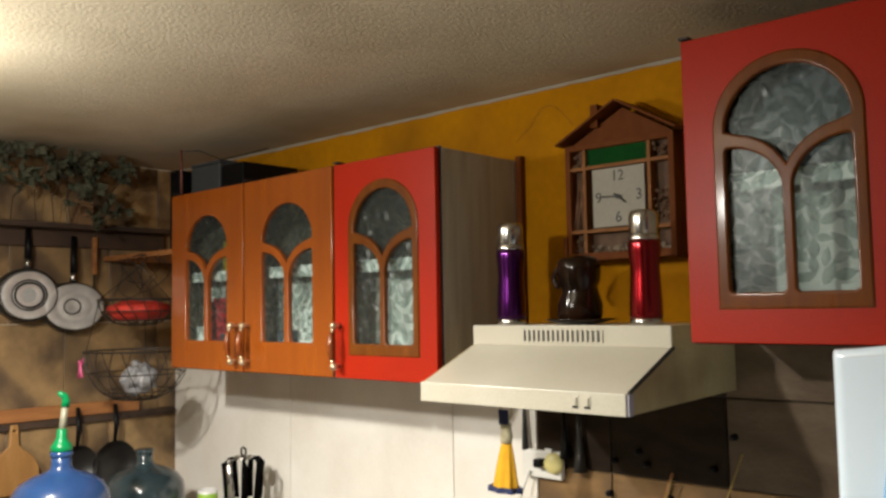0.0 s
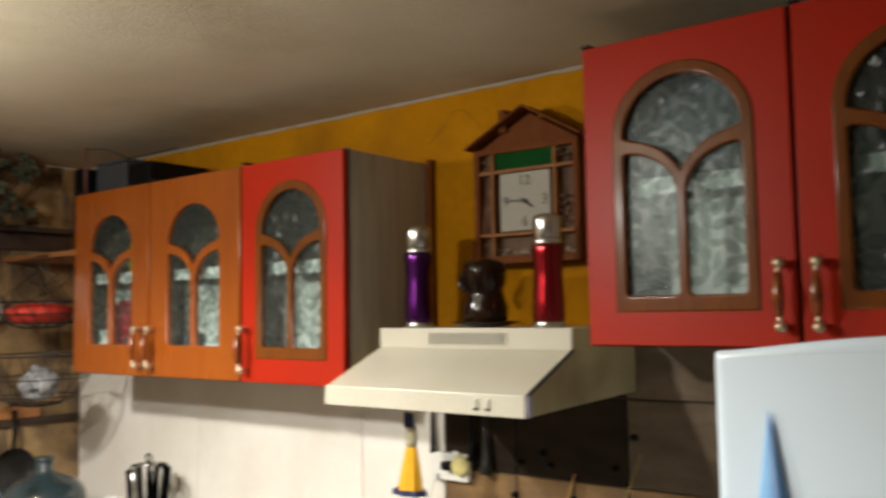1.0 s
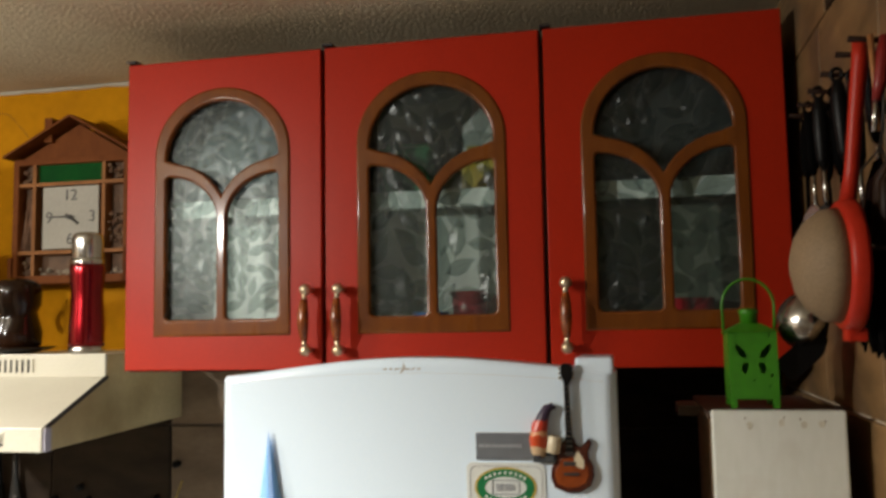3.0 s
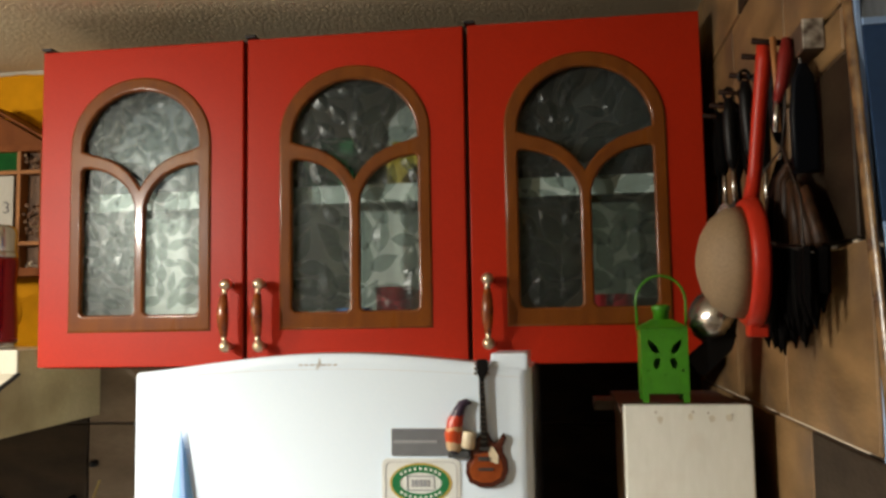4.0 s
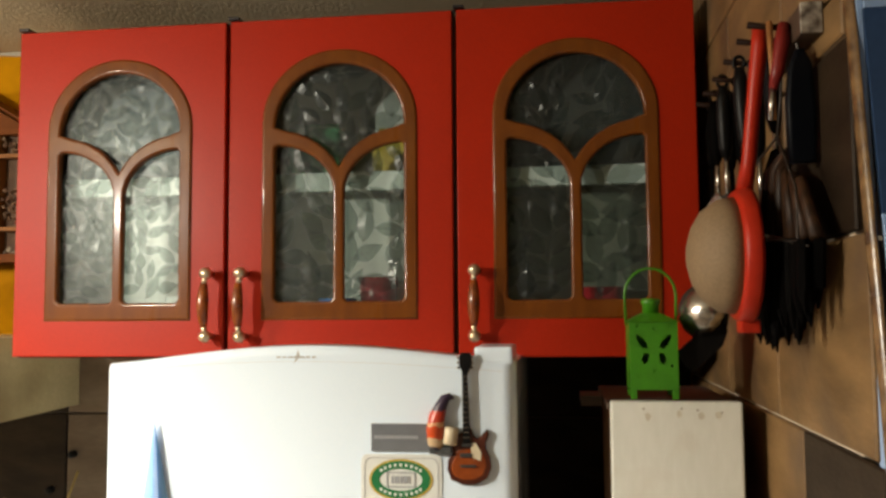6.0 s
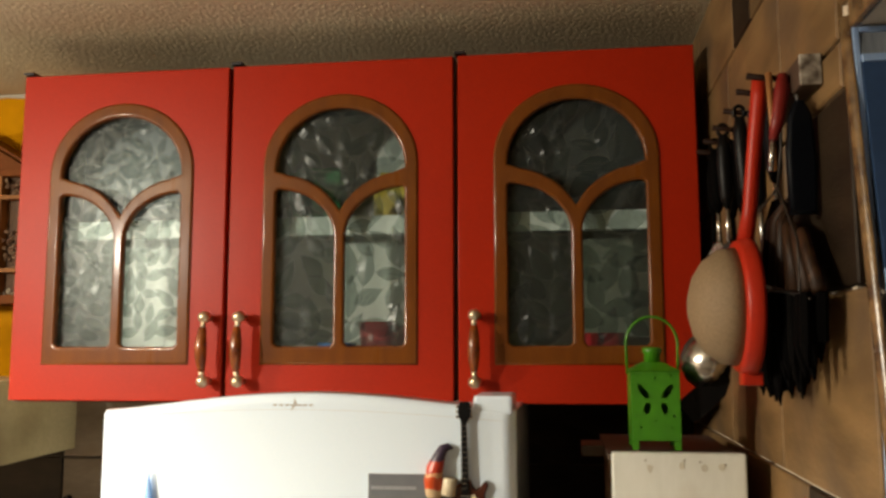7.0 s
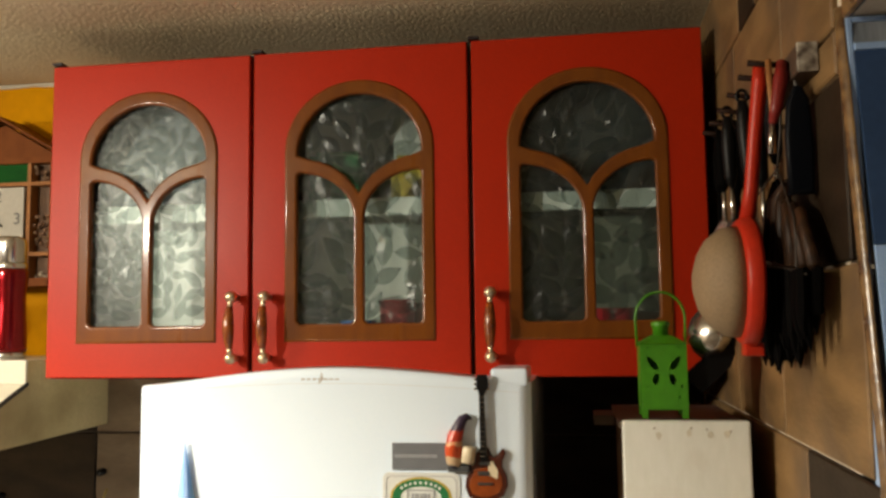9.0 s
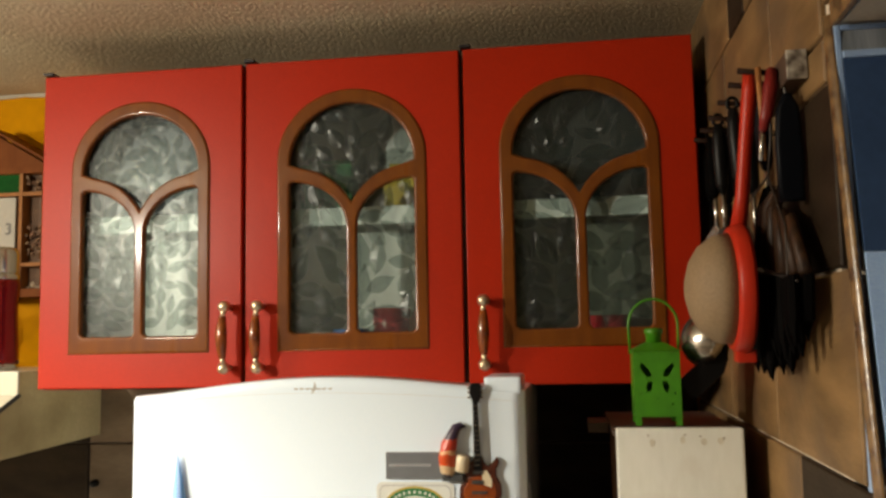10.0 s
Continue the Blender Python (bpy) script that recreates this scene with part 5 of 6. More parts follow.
for k in range(60):
    f = k / 59
    y0, x0 = -0.392 - 0.242 * f, 1.206 + r.uniform(-0.012, 0.006)
    zb = 1.512 + 0.020 * f + r.uniform(-0.010, 0.010) + 0.008 * math.sin(22 * f) + 0.022 * abs(2 * f - 1) ** 3
    dy = r.uniform(-0.010, 0.016)
    tube([(x0, y0, 1.624 - 0.012 * f), (x0 - 0.001, y0 + 0.4 * dy, 1.57), (x0 - 0.001, y0 + 0.8 * dy, zb + 0.018), (x0, y0 + dy, zb)], 0.004, 6, bristles, radii=[0.0052, 0.0060, 0.0050, 0.0008])
tagged(part("bristles", bristles, SOOT, broom, "black bristles below the tie"), kind="stuff")
part("tie", tube([(1.186 + 0.001 * math.cos(2.1 * i) + 0.0006 * abs(i - 5), -0.385 - 0.145 * i / 10, 1.628 - 0.004 * i / 10 + 0.0022 * math.sin(1.7 * i)) for i in range(11)], 0.0018, 6), OLD_STEEL, broom, "pale twisted tie", True)
part("tie_tail", tube([(1.190, -0.530, 1.624), (1.192, -0.585, 1.615), (1.197, -0.635, 1.606)], 0.0016, 6), WIRE, broom, "dark end of the tie", True)
wk = thing("wire_hanger", (1.2, -0.53, 1.62), "dark wire hanger spread over the whisk broom", "wire hanger", "hanging utensils")
part("loop", tube([(1.196, -0.545, 1.722), (1.190, -0.42, 1.700), (1.186, -0.40, 1.66), (1.186, -0.405, 1.632), (1.190, -0.63, 1.612), (1.192, -0.622, 1.660)], 0.0014, 6, closed=True), WIRE, wk, smooth=True)
part("hook", tube([(1.196, -0.545, 1.722), (1.200, -0.548, 1.76), (1.203, -0.550, 1.835)], 0.0014, 6), WIRE, wk, smooth=True)

# ---- window in the tiled wall ----
HAZY = material("streaked_hazy_glass", (0.16, 0.18, 0.20), 0.35, second=(0.28, 0.31, 0.34), scale=26, spread=0.3, stretch=(5, 1, 0.3))
# the hand-laid edging leans a little, and the window with it
EDGE_TOP, EDGE_LOW = -0.652, -0.712


def edge_y(z):
    """Where the tiles end beside the window: the hand-laid edging leans out towards its foot."""
    return EDGE_TOP + (EDGE_LOW - EDGE_TOP) * min(1.0, max(0.0, (WZ1 - z) / 0.43))


def leaned(x0, x1, back, z0, z1, proud, bevel=0.001):
    """A box in the open casement: proud metres before its middle plane, back metres deep, following the leaning edge."""
    own = box(x0, x1, -proud, back - proud, z0, z1, bevel)
    for v in own.verts:
        v.co.y += edge_y(v.co.z) - 0.020
    return own


win = thing("window_1", (XE + 0.08, (WY0 + WY1) / 2, WZ0), "night window with its light blue casement standing open", "window", kind="structure")
CXA, CXB, CXE = XE - 0.003, XE + 0.42, XE + 0.39
sash = part("casement", leaned(CXA, CXA + 0.005, 0.018, WZ0 + 0.004, WZ1 - 0.002, 0.003), BLUE_FRAME, win, "light blue hinge stile")
part("far_stile", leaned(CXE, CXB, 0.018, WZ0 + 0.004, WZ1 - 0.002, 0.003), BLUE_FRAME, sash)
for z0, z1 in ((WZ1 - 0.007, WZ1 - 0.002), (1.804, 1.811), (1.446, 1.454), (WZ0 + 0.004, WZ0 + 0.03)):
    part("rail", leaned(CXA + 0.0052, CXE - 0.0002, 0.018, z0, z1, 0.003), BLUE_FRAME, sash)
for z0, z1, mat, lab in ((1.8112, WZ1 - 0.0072, HAZY, "hazy streaked pane"), (1.6265, 1.8038, NIGHT_PANE, "dark blue night pane"),
                         (1.4542, 1.626, BLUE_CURTAIN, "pale blue covered pane"), (WZ0 + 0.0302, 1.4458, NIGHT_PANE, "dark blue lower pane")):
    part("pane", leaned(CXA + 0.0052, CXE - 0.0002, 0.006, z0, z1, 0.001, 0), mat, sash, lab)
part("window_frame", box(XE + 0.125, XE + 0.155, WY0 + 0.001, WY0 + 0.04, WZ0 + 0.001, WZ1 - 0.001, 0.002), BLUE_FRAME, win)
part("outer_pane", box(XE + 0.150, XE + 0.154, WY0 + 0.041, -0.77, WZ0 + 0.001, WZ1 - 0.001), NIGHT_PANE, win)
part("sill", box(XE - 0.02, XE + 0.155, WY0 + 0.001, -0.77, WZ0 - 0.03, WZ0 - 0.0005, 0.003), BLUE_FRAME, win)
bm = bmesh.new()
prev = None
for k in range(31):
    z = WZ0 + (WZ1 + 0.010 - WZ0) * k / 30
    y = edge_y(z)
    ring = [bm.verts.new((x, yy, z)) for x, yy in [(XE - 0.0005, y)] + [(XE - 0.0045 - 0.005 * math.sin(math.pi * i / 6) ** 0.6, y - 0.001 - 0.019 * i / 6) for i in range(7)] + [(XE - 0.0035, y - 0.020)]]
    if prev:
        for a in range(len(ring)):
            b = (a + 1) % len(ring)
            bm.faces.new((prev[a], prev[b], ring[b], ring[a]))
    else:
        bm.faces.new(ring)
    prev = ring
bm.faces.new(prev[::-1])
bmesh.ops.recalc_face_normals(bm, faces=bm.faces[:])
lone("trim_window", bm, MOSAIC, "rounded mottled brown marble edging beside the window", "trim", kind="structure", smooth=True)
bm = box(XE - 0.009, XE - 0.0005, -1.7, EDGE_TOP - 0.030, WZ1 - 0.006, WZ1 + 0.020, 0.003)
lone("trim_head", bm, MOSAIC, "mottled marble edging over the window", "trim", kind="structure")

# ---- paint edge under the ceiling ----
bm = bmesh.new()
r = random.Random(9)
prev = None
for i in range(121):
    x = XW + 0.002 + (XE - XW - 0.004) * i / 120
    d = 0.006 + 0.004 * noise.noise(Vector((x * 9, 0, 0))) + 0.003 * r.random()
    ring = [bm.verts.new((x, y, z)) for y, z in ((YN - 0.0005, ZC - 0.0005), (YN - 0.004, ZC - 0.0005), (YN - 0.003, ZC - d), (YN - 0.0005, ZC - d - 0.001))]
    if prev:
        for k in range(4):
            bm.faces.new((prev[k], prev[(k + 1) % 4], ring[(k + 1) % 4], ring[k]))
    prev = ring
bmesh.ops.recalc_face_normals(bm, faces=bm.faces[:])
lone("trim_ceiling", bm, material("lapped_ceiling_paint", (0.38, 0.34, 0.26), 0.8, spread=0.15), "uneven edge of ceiling paint lapped on the wall", "trim", kind="structure")

# ---- backsplash and worktop ----
WB1 = -0.600
for x0, x1 in ((XW + 0.004, -1.652), (-1.649, -0.896), (-0.893, WB1)):
    lone("backsplash_panel", box(x0, x1, YN - 0.006, YN - 0.0005, 0.75, 1.40, 0.001), WHITE_PANEL, "glossy white backsplash panel above the worktop", "backsplash", "white backsplash panels", "structure")
lone("worktop", box(-1.90, -0.62, -0.27, YN - 0.007, 0.79, 0.829, 0.006), material("grey_worktop", (0.30, 0.27, 0.23), 0.35, spread=0.2, scale=30), "grey kitchen worktop along the back wall", "worktop")
base = thing("base_cabinet", (-1.5, 0.02, 0), "plain brown base cabinet under the worktop", "cabinet")
part("body", box(-1.895, -0.63, -0.24, YN - 0.008, 0.0, 0.789, 0.003), DARK_WOOD, base)
stove = thing("stove", (-0.31, 0.02, 0), "plain white stove under the hood", "stove")
part("body", box(-0.60, -0.03, -0.25, 0.28, 0.02, 0.90, 0.008), WHITE_PLASTIC, stove)
part("cooktop", box(-0.60, -0.03, -0.25, 0.28, 0.9005, 0.912, 0.003), STEEL, stove)
for x in (-0.45, -0.18):
    for y in (-0.12, 0.14):
        part("burner", lathe([(0.045, 0), (0.045, 0.01), (0.03, 0.014)], (x, y, 0.9125), seg=20), DARK_STEEL, stove)

# ---- utensil carousel, cup ----
car = thing("utensil_carousel", (-1.72, 0.16, 0.829), "kitchen utensil stand with black handles and a ring on top", "utensil stand")
part("stand", lathe([(0.06, 0), (0.06, 0.008), (0.008, 0.014), (0.006, 0.225), (0.035, 0.227), (0.035, 0.233), (0.006, 0.236)], (-1.72, 0.16, 0.8295), seg=20), STEEL, car, smooth=True)
part("ring", tube([(-1.72 + 0.014 * math.cos(2 * math.pi * i / 20), 0.16, 1.079 + 0.014 * math.sin(2 * math.pi * i / 20)) for i in range(20)], 0.0036, 8, closed=True), DARK_STEEL, car, smooth=True)
for k in range(7):
    a = 2 * math.pi * k / 7 + 0.35
    x, y = -1.72 + 0.052 * math.cos(a), 0.16 + 0.052 * math.sin(a)
    mt = STEEL if k == 5 else SOOT
    part("utensil", tube([(x * 0.4 + -1.72 * 0.6, y * 0.4 + 0.16 * 0.6, 1.062), (x, y, 1.056), (x + 0.012 * math.cos(a), y + 0.012 * math.sin(a), 1.04), (x + 0.006 * math.cos(a), y + 0.006 * math.sin(a), 0.985), (x, y, 0.92)], 0.009, 8,
         radii=[0.003, 0.005, 0.010, 0.011, 0.012]), mt, car, "" if k != 5 else "steel utensil handle", True)
jarr = thing("lime_jar", (-1.874, 0.12, 0.829), "white jar with a lime green band on the worktop", "jar")
part("pot", lathe([(0.03, 0), (0.032, 0.03), (0.032, 0.110), (0.028, 0.112), (0.027, 0.100)], (-1.874, 0.12, 0.8295), seg=20), WHITE_CUP, jarr, smooth=True)
part("band", lathe([(0.0325, 0.058), (0.0335, 0.060), (0.0335, 0.098), (0.0325, 0.100)], (-1.874, 0.12, 0.8295), seg=20, close=False), LIME, jarr, "lime green band", True)

# ---- towel, sockets and hooks under the hood ----
towel = thing("dish_towel", (-0.458, 0.0, 1.10), "yellow dish towel with navy hem, hanging under the hood", "towel")
bm = bmesh.new()
rows = []
for k in range(13):
    f = k / 12
    w = 0.009 + 0.022 * f ** 0.6
    row = []
    for i in range(33):
        a = 2 * math.pi * i / 32
        ruf = 1 + 0.16 * f * math.sin(7 * a + 0.6) + 0.06 * math.sin(3 * a)
        row.append(bm.verts.new((-0.458 + w * ruf * math.cos(a) - 0.006 * f, 0.0 + 0.55 * w * ruf * math.sin(a), 1.250 - 0.108 * f)))
    rows.append(row)
for a, b in zip(rows, rows[1:]):
    for i in range(32):
        bm.faces.new((a[i], a[i + 1], b[i + 1], b[i]))
bmesh.ops.remove_doubles(bm, verts=bm.verts[:], dist=1e-5)
bmesh.ops.recalc_face_normals(bm, faces=bm.faces[:])
part("cloth", bm, TOWEL, towel, smooth=True)
bm = bmesh.new()
rows = []
for f in (0.97, 1.0, 1.09):
    w = 0.0405
    rows.append([bm.verts.new((-0.464 + w * (1 + 0.17 * math.sin(7 * 2 * math.pi * i / 32 + 0.6)) * math.cos(2 * math.pi * i / 32), 0.55 * w * (1 + 0.17 * math.sin(7 * 2 * math.pi * i / 32 + 0.6)) * math.sin(2 * math.pi * i / 32), 1.250 - 0.108 * f)) for i in range(32)])
for a, b in zip(rows, rows[1:]):
    for i in range(32):
        bm.faces.new((a[i], a[(i + 1) % 32], b[(i + 1) % 32], b[i]))
bmesh.ops.recalc_face_normals(bm, faces=bm.faces[:])
part("hem", bm, NAVY, towel, "navy hem", True)
part("yoke", lathe([(0.013, -0.008), (0.015, 0.006), (0.012, 0.022), (0.013, 0.034), (0.009, 0.040)], (-0.458, 0.0, 1.250), seg=14), TOWEL_TOP, towel, "pale knitted top", True)
part("button_tab", box(-0.470, -0.446, -0.013, -0.005, 1.284, 1.318, 0.003), NAVY, towel, "navy tab")
part("loop", tube([(-0.458 + 0.016 * math.cos(2 * math.pi * i / 16), 0.0, 1.318 + 0.026 * math.sin(2 * math.pi * i / 16)) for i in range(16)], 0.003, 6, closed=True), TOWEL_TOP, towel, smooth=True)

strip = thing("power_strip", (-0.56, 0.29, 1.11), "white power strip with a plug and cable on the tiles", "power strip")
part("body", box(-0.628, -0.505, 0.278, 0.2985, 1.108, 1.178, 0.005), WHITE_PLASTIC, strip)
part("plug", lathe([(0.026, 0), (0.027, 0.004), (0.025, 0.012), (0.010, 0.016)], (-0.524, 0.278, 1.150), (0.2, -1, 0), 20), PALE_YELLOW, strip, "pale yellow round plug", True)
part("dark_plug", box(-0.574, -0.552, 0.252, 0.278, 1.138, 1.160, 0.004), BLACK_PLASTIC, strip, "black plug")
part("cable", tube([(-0.60, 0.272, 1.125), (-0.615, 0.262, 1.08), (-0.635, 0.262, 1.02), (-0.63, 0.27, 0.93), (-0.62, 0.275, 0.915)], 0.004, 8), WHITE_PLASTIC, strip, smooth=True)
part("lit_switch", box(-0.552, -0.530, 0.274, 0.2785, 1.172, 1.186, 0.003), WHITE_CUP, strip, "glossy white switch")
# Dark tool shapes added for the thin blurred shadows under the hood.
for i, (x, z, ln) in enumerate(((-0.625, 1.335, 0.16), (-0.50, 1.335, 0.17), (-0.455, 1.335, 0.20))):
    u = thing("shadow_rod", (x, 0.285, z - ln), "dark tool shape standing in for thin shadows under the hood", "kitchen tool", "tools under the hood")
    part("shaft", tube([(x, 0.288, z), (x + 0.002, 0.286, z - ln * 0.55), (x + 0.004, 0.285, z - ln)], 0.005, 8, radii=[0.004, 0.006, 0.010 + 0.004 * (i % 3)]), BLACK_PLASTIC if i % 2 else DARK_STEEL, u, smooth=True)
    part("eyelet", tube([(x + 0.007 * math.cos(2 * math.pi * k / 12), 0.288, z + 0.007 + 0.007 * math.sin(2 * math.pi * k / 12)) for k in range(12)], 0.0018, 6, closed=True), DARK_STEEL, u)
for x, z in ((-0.355, 1.173), (-0.269, 1.173), (-0.372, 1.093), (-0.10, 1.180), (-0.21, 1.10), (-0.29, 1.20), (-0.05, 1.255)):
    lone("wall_hook", lathe([(0.007, 0), (0.008, 0.003), (0.005, 0.005), (0.0045, 0.012), (0.0075, 0.015), (0.006, 0.018)], (x, YN - 0.0115, z), (0, -1, 0), 14), BLACK_PLASTIC, "small black knob on the tiles behind the stove", "hook", "black knobs on the tiles", smooth=True)
lone("wooden_skewer", tube([(-0.235, 0.285, 1.06), (-0.20, 0.287, 1.16)], 0.004, 8), PINE, "thin pale wooden stick leaning on the tiles", "skewer", smooth=True)

STEM = material("dry_yellow_stem", (0.36, 0.26, 0.06), 0.7, second=(0.24, 0.16, 0.04), scale=40, spread=0.3)
for pts in (((-0.245, 0.270, 0.915), (-0.225, 0.262, 1.05), (-0.190, 0.262, 1.150)), ((-0.285, 0.270, 0.915), (-0.262, 0.262, 1.03), (-0.235, 0.258, 1.085)), ((-0.125, 0.270, 0.915), (-0.075, 0.260, 1.08), (-0.020, 0.262, 1.225))):
    lone("dried_stem", tube(pts, 0.003, 7, radii=[0.0038, 0.003, 0.0018]), STEM, "dry yellow plant stem leaning against the tiles", "stem", "dried stems behind the stove", smooth=True)

# ---- stone-clad wall: rails, pans, boards ----
XP = XW + 0.012
upper = thing("pan_shelf", (XP + 0.05, -0.1, 1.81), "smoky dark wooden shelf rail on the stone tiles", "shelf")
part("shelf_board", box(XP, XP + 0.10, -0.75, 0.24, 1.862, 1.880, 0.002), DARK_WOOD, upper)
part("rail_board", box(XP, XP + 0.018, -0.75, 0.24, 1.800, 1.8615, 0.002), DARK_WOOD, upper)
lowr = thing("lower_rail", (XP, -0.3, 1.155), "worn pine hanging rail on the stone tiles", "hook rail")
part("rail_board", box(XP, XP + 0.020, -0.80, 0.135, 1.178, 1.224, 0.003), PINE, lowr)
part("under_board", box(XP, XP + 0.012, -0.80, 0.29, 1.150, 1.1775, 0.002), DARK_WOOD, lowr)


def flat_pan(name, y, z, ry, rz, face, label, ring, top):
    """A pan hung by its handle, its base towards the room."""
    pan = thing(name, (XP + 0.05, y, z - rz), label, "frying pan", "pans on the rail")
    bm = lathe([(1.0, 0.0), (1.0, 0.028), (0.97, 0.036), (0.90, 0.040), (0.88, 0.0385), (0.3, 0.0385)], (0, 0, 0), seg=48)
    bmesh.ops.transform(bm, matrix=Matrix.Translation((XP + 0.02, y, z)) @ Matrix.Rotation(radians(90), 4, "Y") @ Matrix.Diagonal((rz, ry, 1, 1)), verts=bm.verts[:])
    part("wall", bm, DARK_STEEL, pan, "dark pan wall", True)
    bm = lathe([(0.93, 0.0395), (0.90, 0.042), (0.62, 0.0415), (0.60, 0.0405), (0.50, 0.0405), (0.48, 0.0418), (0.2, 0.0418), (0.18, 0.040)], (0, 0, 0), seg=48)
    bmesh.ops.transform(bm, matrix=Matrix.Translation((XP + 0.02, y, z)) @ Matrix.Rotation(radians(90), 4, "Y") @ Matrix.Diagonal((rz, ry, 1, 1)), verts=bm.verts[:])
    part("base_plate", bm, face, pan, "shiny metal base", True)
    if ring:
        part("base_ring", tube([(XP + 0.0625, y + 0.26 * ry * math.cos(2 * math.pi * i / 28) - 0.1 * ry, z + 0.30 * rz * math.sin(2 * math.pi * i / 28)) for i in range(28)], 0.003, 6, closed=True), DARK_STEEL, pan, "dark stamped ring")
    else:
        part("base_disc", lathe([(0.024, 0), (0.024, 0.002)], (XP + 0.0602, y, z), (1, 0, 0), 24), FRIDGE_GREY, pan, "grey centre disc")
        for q, wd in ((0.46, 0.0045), (0.56, 0.003), (0.90, 0.0025)):
            part("turned_ring", tube([(XP + 0.0615, y + q * ry * math.cos(2 * math.pi * i / 32), z + q * rz * math.sin(2 * math.pi * i / 32)) for i in range(32)], wd, 6, closed=True), DARK_STEEL, pan, "dark turned ring")
    part("neck", tube([(XP + 0.035, y, z + rz * 0.97), (XP + 0.038, y + 0.002, z + rz + 0.035)], 0.011, 12), STEEL, pan, "steel handle neck", True)
    part("handle", tube([(XP + 0.038, y + 0.002, z + rz + 0.034), (XP + 0.036, y + 0.003, z + rz + 0.08), (XP + 0.030, y + 0.004, top)], 0.012, 12, radii=[0.013, 0.0125, 0.009]), BLACK_PLASTIC, pan, "black handle", True)


flat_pan("frying_pan", -0.303, 1.622, 0.108, 0.095, OLD_STEEL, "round pan with shiny ringed base, on dark rail", False, 1.86)
flat_pan("oval_pan", -0.140, 1.580, 0.118, 0.090, OLD_STEEL, "wide shallow pan with shiny base, hung on dark rail", True, 1.84)
bm = box(XP + 0.018, XP + 0.034, -0.062, -0.046, 1.70, 1.84, 0.003)
tool = thing("wooden_handle_tool", (XP + 0.02, -0.055, 1.52), "long tool with a pale wooden handle hung on the dark rail", "kitchen tool")
part("handle", bm, PINE, tool, "pale wooden handle")
part("shaft", tube([(XP + 0.026, -0.054, 1.70), (XP + 0.026, -0.056, 1.52)], 0.004, 8), DARK_STEEL, tool, smooth=True)
bm = box(XP + 0.018, XP + 0.034, -0.44, -0.42, 1.70, 1.83, 0.003)
lone("wooden_stirrer", bm, PINE, "worn wooden utensil handle hung on the dark rail", "kitchen tool")
board = [(0.012, 0.24), (-0.012, 0.24), (-0.016, 0.17), (-0.030, 0.155), (-0.062, 0.13), (-0.085, 0.09), (-0.09, 0.0), (0.09, 0.0), (0.085, 0.09), (0.062, 0.13), (0.030, 0.155), (0.016, 0.17)]
bm = plate([board, oval(0, 0.22, 0.006, 0.006, 10)], 0.016, 0.003, Matrix.Translation((XP + 0.006, -0.33, 0.93)) @ Matrix(((0, 0, 1, 0), (1, 0, 0, 0), (0, 1, 0, 0), (0, 0, 0, 1))))
lone("cutting_board", bm, material("pale_board_wood", (0.38, 0.20, 0.06), 0.5, second=(0.30, 0.145, 0.04), scale=9, spread=0.25, stretch=(3, 3, 0.7)), "pale wooden cutting board with a neck, hung on the pine rail", "cutting board")
for y, rad, lab in ((0.025, 0.085, "black frying pan hung by its handle on the pine rail"), (-0.118, 0.075, "small black frying pan hung on the pine rail")):
    pan = thing("black_pan", (XP + 0.04, y, 0.9), lab, "frying pan", "black pans on the pine rail")
    zc = 1.075 - rad
    part("bowl", lathe([(rad * 0.8, 0), (rad, 0.03), (rad * 1.02, 0.031), (rad * 0.98, 0.028), (rad * 0.78, 0.004)], (XP + 0.015, y, zc), (1, 0, 0), 32), DARK_STEEL, pan, smooth=True)
    part("handle", tube([(XP + 0.04, y, zc + rad * 0.97), (XP + 0.046, y + 0.004, zc + rad + 0.06), (XP + 0.03, y + 0.006, 1.21)], 0.009, 10, radii=[0.006, 0.0095, 0.008]), BLACK_PLASTIC, pan, smooth=True)

# trailing plant on the dark shelf
r = random.Random(21)
pot = thing("trailing_plant", (XP + 0.05, -0.2, 1.88), "dark green leafy plant greyed for haze, climbing from the dark shelf", "plant")
bm = bmesh.new()
stems = bmesh.new()
CLUMPS = [(-2.17, -0.50, 2.09, 0.07), (-2.16, -0.424, 2.095, 0.06), (-2.17, -0.307, 2.085, 0.06), (-2.17, -0.374, 2.029, 0.055), (-2.16, -0.164, 2.085, 0.055), (-2.16, -0.177, 2.011, 0.065),
          (-2.17, -0.231, 2.06, 0.05), (-2.17, -0.045, 2.058, 0.05), (-2.18, -0.094, 1.915, 0.05), (-2.17, -0.60, 2.05, 0.07)]
